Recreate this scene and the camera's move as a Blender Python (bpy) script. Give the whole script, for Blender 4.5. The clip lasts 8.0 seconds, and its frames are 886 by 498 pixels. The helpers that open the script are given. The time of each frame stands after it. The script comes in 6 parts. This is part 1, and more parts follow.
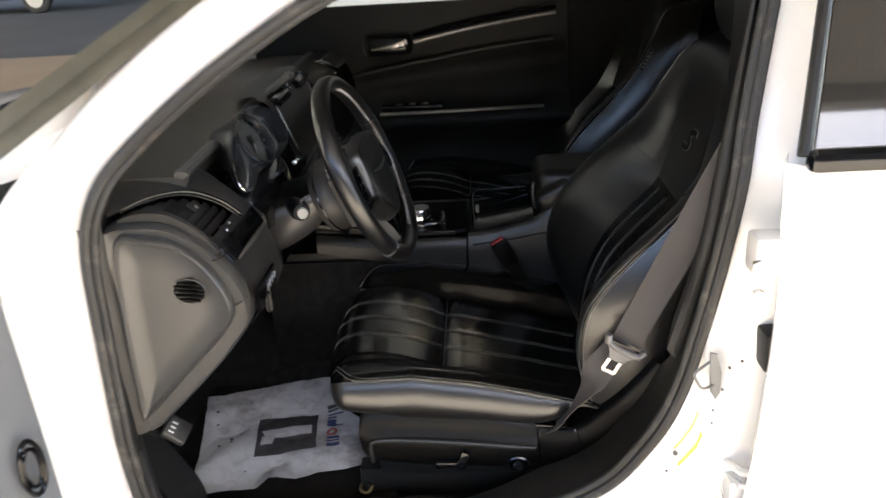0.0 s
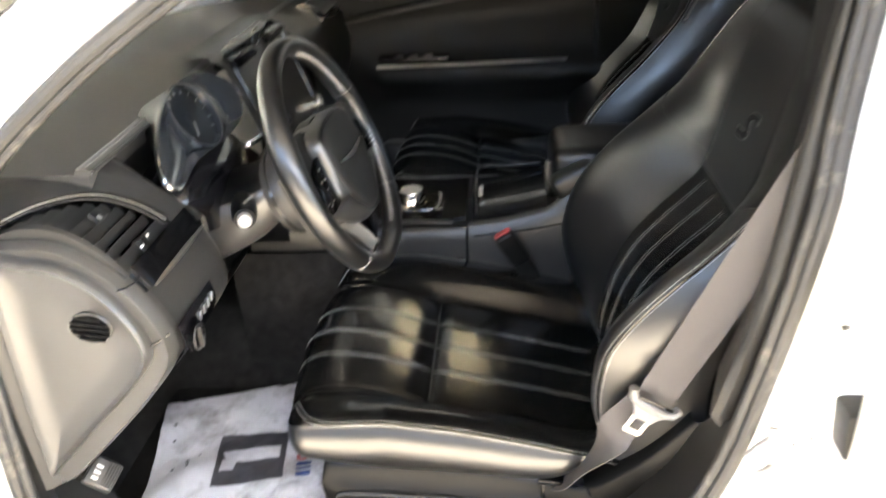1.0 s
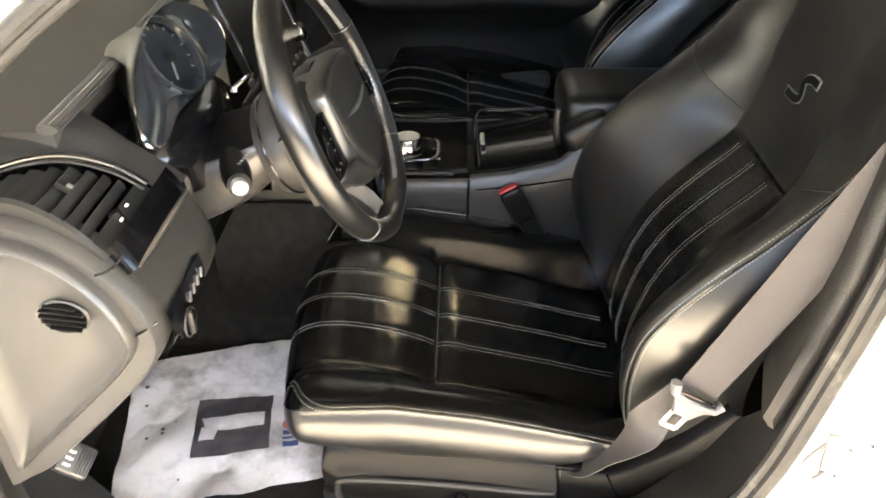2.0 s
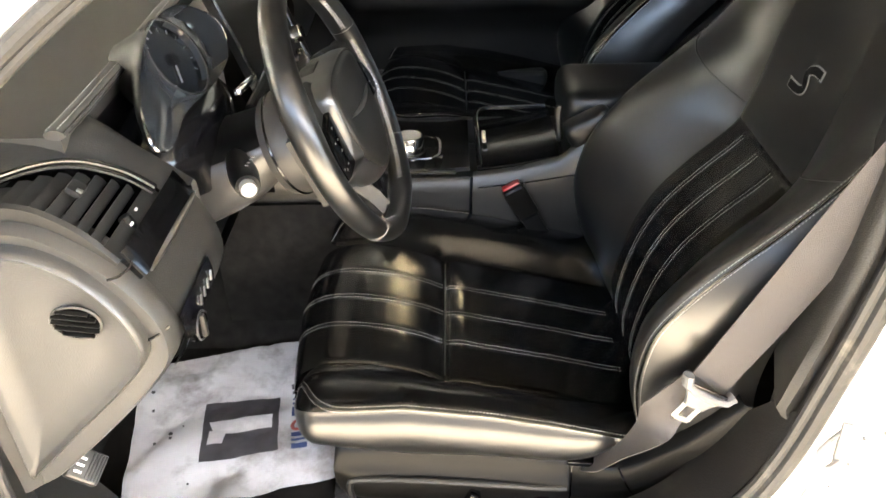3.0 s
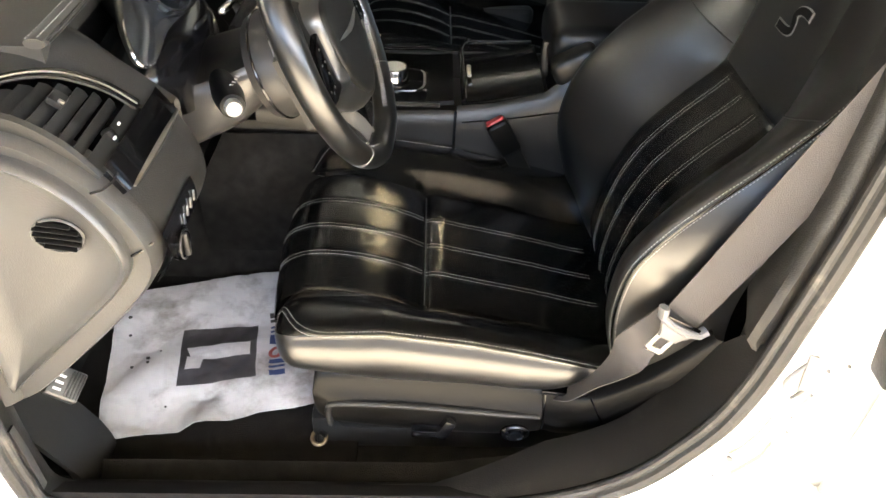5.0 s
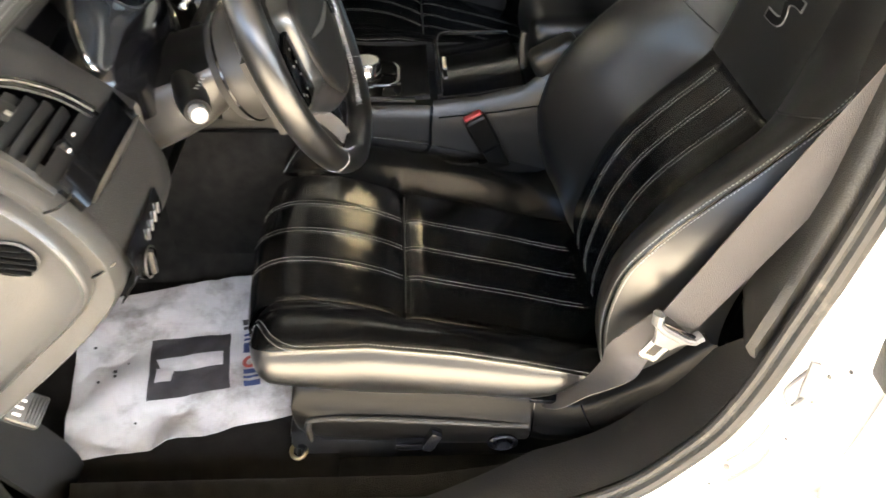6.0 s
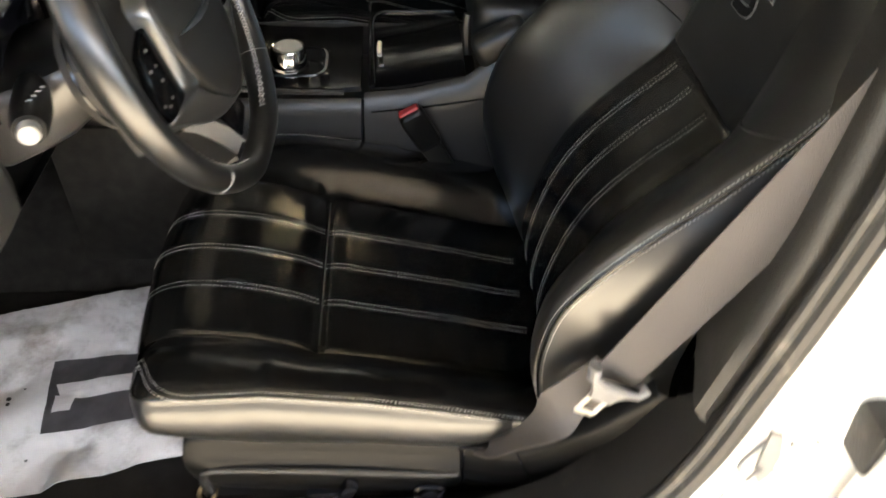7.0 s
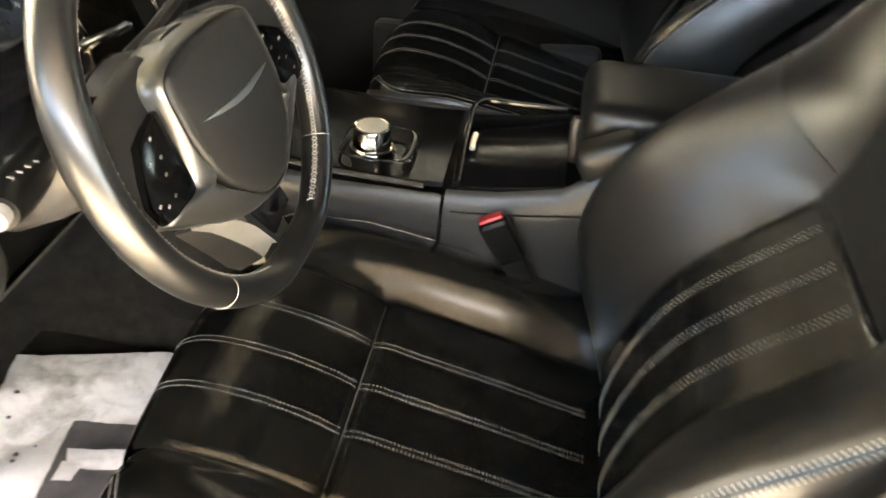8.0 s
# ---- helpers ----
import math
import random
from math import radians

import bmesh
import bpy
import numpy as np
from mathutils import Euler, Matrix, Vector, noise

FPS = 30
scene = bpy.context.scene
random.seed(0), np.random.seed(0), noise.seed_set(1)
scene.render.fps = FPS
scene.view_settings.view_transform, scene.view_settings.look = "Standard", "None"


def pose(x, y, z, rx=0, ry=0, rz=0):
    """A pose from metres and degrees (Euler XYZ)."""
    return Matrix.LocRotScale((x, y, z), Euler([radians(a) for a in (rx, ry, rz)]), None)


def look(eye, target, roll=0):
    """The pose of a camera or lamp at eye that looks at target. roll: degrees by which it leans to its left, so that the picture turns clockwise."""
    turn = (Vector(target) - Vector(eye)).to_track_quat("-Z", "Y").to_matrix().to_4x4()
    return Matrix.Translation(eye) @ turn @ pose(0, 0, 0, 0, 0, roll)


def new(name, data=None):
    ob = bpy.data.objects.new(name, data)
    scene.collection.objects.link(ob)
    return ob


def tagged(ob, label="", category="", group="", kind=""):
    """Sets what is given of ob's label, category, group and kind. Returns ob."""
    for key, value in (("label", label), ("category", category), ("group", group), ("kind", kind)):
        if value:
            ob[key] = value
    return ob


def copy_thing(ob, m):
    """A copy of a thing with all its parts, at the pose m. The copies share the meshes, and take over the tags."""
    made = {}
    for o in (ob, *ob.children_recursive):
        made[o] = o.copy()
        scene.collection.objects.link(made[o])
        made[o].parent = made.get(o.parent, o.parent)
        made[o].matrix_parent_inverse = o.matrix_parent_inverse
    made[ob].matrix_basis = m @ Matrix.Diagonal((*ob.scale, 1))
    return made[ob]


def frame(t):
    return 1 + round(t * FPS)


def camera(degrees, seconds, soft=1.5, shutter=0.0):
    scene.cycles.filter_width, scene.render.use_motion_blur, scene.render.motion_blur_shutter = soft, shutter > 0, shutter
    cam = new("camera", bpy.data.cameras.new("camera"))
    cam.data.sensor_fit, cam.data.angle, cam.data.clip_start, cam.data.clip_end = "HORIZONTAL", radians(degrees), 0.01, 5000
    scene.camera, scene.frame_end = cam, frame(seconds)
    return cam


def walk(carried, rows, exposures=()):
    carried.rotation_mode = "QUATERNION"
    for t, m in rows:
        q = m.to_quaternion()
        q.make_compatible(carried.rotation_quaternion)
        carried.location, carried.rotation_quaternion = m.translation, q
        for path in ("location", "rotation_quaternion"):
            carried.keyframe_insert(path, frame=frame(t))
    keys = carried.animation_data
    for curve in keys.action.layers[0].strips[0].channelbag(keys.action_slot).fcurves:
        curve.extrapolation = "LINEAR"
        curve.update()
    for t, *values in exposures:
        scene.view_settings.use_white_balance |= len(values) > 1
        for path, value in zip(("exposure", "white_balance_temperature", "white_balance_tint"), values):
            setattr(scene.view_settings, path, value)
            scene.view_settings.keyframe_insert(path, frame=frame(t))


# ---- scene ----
cam = camera(60.6, 8.0, 1.5, 0.65)
PATH = [
    (0, (0.085, 0.094, 1.319), (-0.023, 1.932, 0.537), -3.5),
    (0.5, (0.087, 0.241, 1.3), (0.002, 2.056, 0.464), -3.2),
    (0.7, (0.106, 0.311, 1.301), (-0.003, 2.118, 0.452), -3.0),
    (1, (0.128, 0.401, 1.308), (-0.047, 2.159, 0.372), -3.6),
    (1.2, (0.123, 0.431, 1.294), (-0.11, 2.128, 0.263), -3.8),
    (1.5, (0.082, 0.484, 1.292), (-0.087, 2.132, 0.171), -1.7),
    (2, (0.033, 0.531, 1.315), (-0.011, 2.181, 0.186), -0.4),
    (2.2, (0.026, 0.539, 1.312), (0.013, 2.201, 0.201), 0.0),
    (3.3, (0.011, 0.526, 1.314), (-0.022, 2.155, 0.155), -1.5),
    (3.5, (0.008, 0.525, 1.306), (-0.029, 2.126, 0.108), -1.1),
    (4, (0.003, 0.517, 1.301), (-0.003, 2.088, 0.063), 0.6),
    (4.5, (0.001, 0.514, 1.305), (0.022, 2.079, 0.06), 1.2),
    (4.7, (0.003, 0.512, 1.302), (0.029, 2.078, 0.059), 1.6),
    (5.8, (-0.004, 0.546, 1.296), (0.095, 2.096, 0.036), 2.4),
    (6, (-0.011, 0.567, 1.292), (0.109, 2.104, 0.017), 2.5),
    (6.5, (-0.003, 0.629, 1.271), (0.21, 2.115, -0.051), 3.4),
    (7, (0.088, 0.714, 1.264), (0.224, 2.185, -0.084), 3.0),
    (7.2, (0.147, 0.746, 1.288), (0.146, 2.229, -0.054), 2.3),
    (7.5, (0.191, 0.768, 1.298), (0.076, 2.297, 0.014), 1.6),
    (7.8, (0.18, 0.84, 1.274), (-0.013, 2.369, -0.001), 1.9),
    (8, (0.149, 0.894, 1.237), (-0.033, 2.433, -0.026), 4.9),
]
walk(cam, [(t, look(eye, target, roll)) for t, eye, target, roll in PATH],
     [(0, 3.08, 6400, 10), (0.75, 3.2, 6400, 10), (1.0, 4.75, 6600, 8), (1.5, 4.95, 6950, 8), (2.0, 4.9, 7100, 8), (3.5, 4.85, 7000, 8), (4.5, 4.7, 7000, 8),
      (6.0, 4.8, 7050, 8), (6.5, 4.85, 7050, 8), (7.0, 4.35, 7050, 7), (7.5, 5.0, 7450, 6), (8, 5.45, 8000, 6)])

# ---- daylight ----
world = bpy.data.worlds.new("daylight")
scene.world = world
world.use_nodes = True
wn = world.node_tree
bg = wn.nodes["Background"]
sky = wn.nodes.new("ShaderNodeTexSky")
sky.sky_type = "NISHITA"
sky.sun_disc = False
sky.sun_elevation = radians(42.7)
sky.sun_rotation = radians(152.5)
wn.links.new(sky.outputs["Color"], bg.inputs["Color"])
bg.inputs["Strength"].default_value = 0.15
sun_lamp = new("sun", bpy.data.lights.new("sun", "SUN"))
sun_lamp.data.energy = 5.0
sun_lamp.data.angle = radians(0.6)
sun_lamp.data.color = (1.0, 0.94, 0.85)
sun_lamp.matrix_world = look((2.6, -5.0, 5.2), (0, 0, 0))

# ---- materials ----


def mat(name, color, rough=0.5, metal=0.0, grain=0.0, grain_scale=300.0, vary=0.12, vary_scale=6.0, coat=0.0, spec=0.5, stain=None, stain_scale=3.0, stain_cut=(0.55, 0.7)):
    m = bpy.data.materials.new(name)
    m.use_nodes = True
    nt = m.node_tree
    b = nt.nodes["Principled BSDF"]
    b.inputs["Metallic"].default_value = metal
    b.inputs["Specular IOR Level"].default_value = spec
    b.inputs["Coat Weight"].default_value = coat
    b.inputs["Coat Roughness"].default_value = 0.05
    co = nt.nodes.new("ShaderNodeTexCoord")
    n1 = nt.nodes.new("ShaderNodeTexNoise")
    n1.inputs["Scale"].default_value = vary_scale
    n1.inputs["Detail"].default_value = 5
    nt.links.new(co.outputs["Object"], n1.inputs["Vector"])
    ramp = nt.nodes.new("ShaderNodeMapRange")
    ramp.inputs["From Min"].default_value = 0.3
    ramp.inputs["From Max"].default_value = 0.7
    ramp.inputs["To Min"].default_value = 1 - vary
    ramp.inputs["To Max"].default_value = 1 + vary
    nt.links.new(n1.outputs["Fac"], ramp.inputs["Value"])
    mul = nt.nodes.new("ShaderNodeMix")
    mul.data_type, mul.blend_type = "RGBA", "MULTIPLY"
    mul.inputs["Factor"].default_value = 1.0
    mul.inputs["A"].default_value = (*color, 1)
    nt.links.new(ramp.outputs["Result"], mul.inputs["B"])
    out = mul.outputs["Result"]
    if stain:
        n3 = nt.nodes.new("ShaderNodeTexNoise")
        n3.inputs["Scale"].default_value = stain_scale
        n3.inputs["Detail"].default_value = 8
        n3.inputs["Roughness"].default_value = 0.65
        nt.links.new(co.outputs["Object"], n3.inputs["Vector"])
        r3 = nt.nodes.new("ShaderNodeMapRange")
        r3.inputs["From Min"].default_value, r3.inputs["From Max"].default_value = stain_cut
        nt.links.new(n3.outputs["Fac"], r3.inputs["Value"])
        mx = nt.nodes.new("ShaderNodeMix")
        mx.data_type = "RGBA"
        nt.links.new(r3.outputs["Result"], mx.inputs["Factor"])
        nt.links.new(out, mx.inputs["A"])
        mx.inputs["B"].default_value = (*stain, 1)
        out = mx.outputs["Result"]
    nt.links.new(out, b.inputs["Base Color"])
    rr = nt.nodes.new("ShaderNodeMapRange")
    rr.inputs["To Min"].default_value = max(0.02, rough * 0.93)
    rr.inputs["To Max"].default_value = min(1.0, rough * 1.08)
    nt.links.new(n1.outputs["Fac"], rr.inputs["Value"])
    nt.links.new(rr.outputs["Result"], b.inputs["Roughness"])
    if grain:
        v = nt.nodes.new("ShaderNodeTexVoronoi")
        v.inputs["Scale"].default_value = grain_scale
        nt.links.new(co.outputs["Object"], v.inputs["Vector"])
        n2 = nt.nodes.new("ShaderNodeTexNoise")
        n2.inputs["Scale"].default_value = 28
        n2.inputs["Detail"].default_value = 3
        nt.links.new(co.outputs["Object"], n2.inputs["Vector"])
        ad = nt.nodes.new("ShaderNodeMath")
        ad.operation = "MULTIPLY_ADD"
        nt.links.new(n2.outputs["Fac"], ad.inputs[0])
        ad.inputs[1].default_value = 0.35
        nt.links.new(v.outputs["Distance"], ad.inputs[2])
        bp = nt.nodes.new("ShaderNodeBump")
        bp.inputs["Strength"].default_value = grain
        bp.inputs["Distance"].default_value = 0.0008
        nt.links.new(ad.outputs["Value"], bp.inputs["Height"])
        nt.links.new(bp.outputs["Normal"], b.inputs["Normal"])
    return m


def glass_mat(name, tint, rough=0.0):
    m = bpy.data.materials.new(name)
    m.use_nodes = True
    b = m.node_tree.nodes["Principled BSDF"]
    b.inputs["Base Color"].default_value = (*tint, 1)
    b.inputs["Transmission Weight"].default_value = 1.0
    b.inputs["Roughness"].default_value = rough
    b.inputs["IOR"].default_value = 1.45
    return m


LEATHER = mat("black_leather", (0.0045, 0.0044, 0.0040), 0.18, grain=0.07, grain_scale=420, vary=0.2, vary_scale=9, spec=0.42)
PLASTIC = mat("grained_grey_plastic", (0.044, 0.0422, 0.0395), 0.37, grain=0.18, grain_scale=520, vary=0.08, spec=0.65)
DARK_PLASTIC = mat("black_plastic", (0.015, 0.0147, 0.014), 0.40, grain=0.2, grain_scale=500, spec=0.35)
SATIN = mat("satin_grey_plastic", (0.034, 0.0325, 0.031), 0.30, vary=0.06)
GLOSS = mat("gloss_black_plastic", (0.005, 0.005, 0.006), 0.14, vary=0.15, vary_scale=20, spec=0.4)
CHROME = mat("chrome", (0.75, 0.74, 0.72), 0.12, metal=1.0, vary=0.05)
BRUSHED = mat("satin_silver", (0.55, 0.54, 0.52), 0.3, metal=1.0, vary=0.06)
PAINT = mat("white_car_paint", (0.80, 0.79, 0.76), 0.25, coat=0.7, vary=0.02, vary_scale=3)
RUBBER = mat("door_seal_rubber", (0.020, 0.0196, 0.0187), 0.5, grain=0.3, grain_scale=260, vary=0.25, vary_scale=14, stain=(0.15, 0.135, 0.112), stain_scale=26, stain_cut=(0.56, 0.84))
CARPET = mat("black_carpet", (0.015, 0.0144, 0.0133), 0.95, grain=1.0, grain_scale=700, vary=0.35, vary_scale=40, spec=0.1, stain=(0.022, 0.02, 0.018), stain_scale=9, stain_cut=(0.62, 0.85))
MAT_CLOTH = mat("floor_mat_pile", (0.011, 0.0102, 0.0092), 0.95, grain=1.0, grain_scale=800, vary=0.3, vary_scale=30, spec=0.1)
WEB = mat("belt_webbing", (0.060, 0.0545, 0.051), 0.7, grain=0.5, grain_scale=900, vary=0.08, spec=0.3)
THREAD = mat("pale_thread", (0.35, 0.345, 0.33), 0.7, vary=0.2, vary_scale=60)
PAPER = mat("soiled_paper", (0.50, 0.495, 0.50), 0.6, grain=0.35, grain_scale=90, vary=0.10, vary_scale=10, stain=(0.17, 0.15, 0.13), stain_scale=8, stain_cut=(0.50, 0.70))
INK = mat("dark_print", (0.045, 0.042, 0.045), 0.6, vary=0.35, vary_scale=24)
INK_PALE = mat("pale_print", (0.42, 0.41, 0.41), 0.6, vary=0.2, vary_scale=30)
BLUE = mat("blue_print", (0.028, 0.05, 0.15), 0.6)
RED_INK = mat("red_print", (0.34, 0.075, 0.06), 0.6)
RED = mat("red_button", (0.24, 0.014, 0.017), 0.4)
WHITE_PLASTIC = mat("white_plastic", (0.75, 0.74, 0.72), 0.35)
TONGUE = mat("moulded_grey_plastic", (0.155, 0.149, 0.143), 0.5, vary=0.1, vary_scale=30)
BARE = mat("bright_zinc_steel", (0.72, 0.70, 0.66), 0.3, metal=1.0)
GAUGE = mat("blue_gauge_glass", (0.012, 0.015, 0.019), 0.16, vary=0.6, vary_scale=40)
CAP_GREY = mat("pale_grey_plastic", (0.18, 0.178, 0.172), 0.4)
OLIVE = mat("windscreen_edge_moulding", (0.075, 0.071, 0.05), 0.5, vary=0.25, vary_scale=12)
HEADLINER = mat("headliner_cloth", (0.03, 0.029, 0.028), 0.9, spec=0.1)
ASPHALT = mat("asphalt", (0.05, 0.049, 0.047), 0.9, grain=0.6, grain_scale=60, vary=0.2, vary_scale=0.7)
SAND = mat("sandy_concrete", (0.64, 0.565, 0.455), 0.85, vary=0.15, vary_scale=0.6)
BLACK_PAINT = mat("black_car_paint", (0.008, 0.008, 0.009), 0.2, coat=0.6)
YELLOW = mat("yellow_label", (0.74, 0.58, 0.13), 0.5)
BRASS = mat("brass_grommet", (0.30, 0.25, 0.15), 0.4, metal=1.0)
GLASS = glass_mat("clear_glass", (0.92, 0.95, 0.92))
DARK_GLASS = mat("tinted_glass", (0.012, 0.013, 0.014), 0.03, coat=0.5, vary=0.05)

DASH = mat("grained_dash_plastic", (0.027, 0.026, 0.0243), 0.44, grain=0.22, grain_scale=520, vary=0.08, spec=0.42)
COLLAR = mat("dull_grey_plastic", (0.030, 0.0287, 0.0272), 0.45, vary=0.08, spec=0.4)
FLANGE = mat("dusty_sill_plastic", (0.010, 0.0095, 0.0086), 0.40, grain=0.2, grain_scale=420, spec=0.40, stain=(0.045, 0.040, 0.033), stain_scale=16, stain_cut=(0.56, 0.82))
BEZEL = mat("blue_grey_satin_plastic", (0.022, 0.025, 0.030), 0.17, vary=0.08, spec=0.6)
VANE = mat("dark_vane_plastic", (0.016, 0.0156, 0.0145), 0.42, grain=0.15, grain_scale=520, vary=0.1, spec=0.38)
ARM = mat("dull_black_leather", (0.006, 0.0058, 0.0053), 0.40, grain=0.12, grain_scale=420, vary=0.2, vary_scale=9, spec=0.34)
CONSOLE = mat("black_console_plastic", (0.012, 0.0114, 0.0104), 0.36, grain=0.18, grain_scale=520, vary=0.1, spec=0.38)
SHIELD = mat("matt_black_plastic", (0.0036, 0.0035, 0.0033), 0.40, grain=0.15, grain_scale=600, spec=0.15)
PIANO = mat("piano_black", (0.003, 0.003, 0.0033), 0.12, vary=0.15, vary_scale=20, spec=0.16)
TRIM_GREY = mat("door_trim_grey", (0.17, 0.175, 0.185), 0.45, vary=0.06)
SMOOTH = mat("smooth_black_leather", (0.010, 0.0097, 0.0090), 0.325, grain=0.10, grain_scale=420, vary=0.2, vary_scale=9, spec=0.42)
RIM_LEATHER = mat("smooth_rim_leather", (0.007, 0.0069, 0.0067), 0.305, grain=0.05, grain_scale=500, vary=0.15, spec=0.68)
AIRBAG = mat("dark_airbag_cover", (0.012, 0.0118, 0.011), 0.48, grain=0.15, grain_scale=600, vary=0.1, spec=0.28)
SIDE_VINYL = mat("smooth_black_vinyl", (0.010, 0.0098, 0.0094), 0.29, grain=0.08, grain_scale=420, vary=0.12, vary_scale=9, spec=0.78)
MATT = mat("matt_black_sill_plastic", (0.008, 0.0076, 0.007), 0.68, grain=0.3, grain_scale=420, spec=0.14)
PAD = mat("soft_dash_pad", (0.044, 0.042, 0.038), 0.38, grain=0.18, grain_scale=520, vary=0.08, spec=0.65)
SILVER = mat("satin_silver_paint", (0.21, 0.20, 0.185), 0.36, metal=0.35, vary=0.06)
KNEE = mat("dark_knee_plastic", (0.020, 0.019, 0.0175), 0.5, grain=0.2, grain_scale=500, vary=0.12, spec=0.4)
TAN = mat("tan_concrete", (0.26, 0.175, 0.095), 0.85, vary=0.15, vary_scale=0.6)
DOOR_TRIM = mat("black_door_trim", (0.011, 0.0106, 0.0098), 0.5, grain=0.3, grain_scale=400, spec=0.22)
PILLAR = mat("pillar_plastic", (0.017, 0.016, 0.0145), 0.5, grain=0.4, grain_scale=520, spec=0.35)
HUB_SATIN = mat("satin_grey_metal_paint", (0.13, 0.128, 0.122), 0.31, metal=0.85, vary=0.05)

# ---- builders ----


def thing(name, at=(0, 0, 0), label="", category="", group="", kind=""):
    ob = new(name)
    ob.empty_display_size = 0.05
    ob.location = at
    return tagged(ob, label, category, group, kind)


def origin_of(ob):
    v = Vector((0, 0, 0))
    while ob is not None:
        v += ob.location
        ob = ob.parent
    return v


def part(name, bm, material, parent=None, label="", smooth=35):
    """Links a bmesh, given in world metres, as one mesh under a thing or a part."""
    if parent is not None:
        bmesh.ops.translate(bm, verts=bm.verts[:], vec=-origin_of(parent))
    me = bpy.data.meshes.new(name)
    bm.to_mesh(me)
    bm.free()
    me.polygons.foreach_set("use_smooth", [smooth > 0] * len(me.polygons))
    if smooth > 0:
        me.set_sharp_from_angle(angle=radians(smooth))
    me.materials.append(material)
    ob = new(name, me)
    ob.parent = parent
    if label:
        ob["label"] = label
    if "stitching" in name:
        ob["kind"] = "stuff"
    return ob


def spline(pts, n=8, closed=False):
    """Catmull-Rom through the points, n steps a span."""
    p = [Vector(q) for q in pts]
    out = []
    spans = len(p) if closed else len(p) - 1
    for i in range(spans):
        if closed:
            a, b, c, d = p[i - 1], p[i], p[(i + 1) % len(p)], p[(i + 2) % len(p)]
        else:
            a, b, c, d = p[max(i - 1, 0)], p[i], p[i + 1], p[min(i + 2, len(p) - 1)]
        for k in range(n):
            t = k / n
            out.append(0.5 * (2 * b + (c - a) * t + (2 * a - 5 * b + 4 * c - d) * t * t + (3 * b - a - 3 * c + d) * t ** 3))
    if not closed:
        out.append(p[-1])
    return out


def lerp_table(table, x):
    """Smooth value of a table of (key, value) at x."""
    if x <= table[0][0]:
        return table[0][1]
    for (a, va), (b, vb) in zip(table, table[1:]):
        if x <= b:
            t = (x - a) / (b - a)
            return va + (vb - va) * t
    return table[-1][1]


def loft(rings, closed=False, cap=False, bm=None):
    """A skin over rings of equally many points; closed: each ring is a loop."""
    bm = bm or bmesh.new()
    vs = [[bm.verts.new(p) for p in r] for r in rings]
    n = len(rings[0])
    for a, b in zip(vs, vs[1:]):
        for i in range(n if closed else n - 1):
            j = (i + 1) % n
            bm.faces.new((a[i], a[j], b[j], b[i]))
    if cap:
        bm.faces.new(vs[0][::-1])
        bm.faces.new(vs[-1])
    bmesh.ops.recalc_face_normals(bm, faces=bm.faces[:])
    return bm


def surface(f, nu, nv, bm=None):
    return loft([[f(i / nu, j / nv) for j in range(nv + 1)] for i in range(nu + 1)], bm=bm)


def solid(bm, t):
    """Gives an open skin the thickness t."""
    bmesh.ops.solidify(bm, geom=bm.faces[:], thickness=t)
    return bm


def tube(pts, r, n=8, closed=False, bm=None, flat=1.0, up=None):
    """A round bar along the points; r a number or a function of 0..1; flat squeezes it along its second axis."""
    p = [Vector(q) for q in pts]
    m = len(p)
    rings = []
    nrm = None
    for i in range(m):
        if closed:
            d = p[(i + 1) % m] - p[i - 1]
        else:
            d = p[min(i + 1, m - 1)] - p[max(i - 1, 0)]
        d.normalize()
        if up is not None:
            nrm = Vector(up)
        elif nrm is None:
            nrm = Vector((0.13, 0.31, 0.94)) if abs(d.z) < 0.9 else Vector((0.9, 0.2, 0.1))
        nrm = (nrm - d * nrm.dot(d)).normalized()
        side = d.cross(nrm)
        rr = r(i / max(1, m - 1)) if callable(r) else r
        rings.append([p[i] + (side * math.cos(a) + nrm * math.sin(a) * flat) * rr for a in (2 * math.pi * k / n for k in range(n))])
    if closed:
        rings.append(rings[0])
        bm = loft(rings, closed=True, bm=bm)
        bmesh.ops.remove_doubles(bm, verts=bm.verts[:], dist=1e-6)
        return bm
    return loft(rings, closed=True, cap=True, bm=bm)


def box(c, s, bevel=0.003, seg=2, m=None, bm=None):
    """A box of size s about c with rounded edges; m: a turn about its middle."""
    b = bmesh.new()
    bmesh.ops.create_cube(b, size=1)
    for v in b.verts:
        v.co = Vector((v.co.x * s[0], v.co.y * s[1], v.co.z * s[2]))
    if bevel:
        bmesh.ops.bevel(b, geom=b.edges[:], offset=min(bevel, min(s) * 0.45), segments=seg, profile=0.6, affect="EDGES")
    t = Matrix.Translation(c) @ (m.to_3x3().to_4x4() if m is not None else Matrix())
    bmesh.ops.transform(b, matrix=t, verts=b.verts[:])
    return merge(bm, b)


def merge(bm, b):
    if bm is None:
        return b
    me = bpy.data.meshes.new("tmp")
    b.to_mesh(me)
    b.free()
    bm.from_mesh(me)
    bpy.data.meshes.remove(me)
    return bm


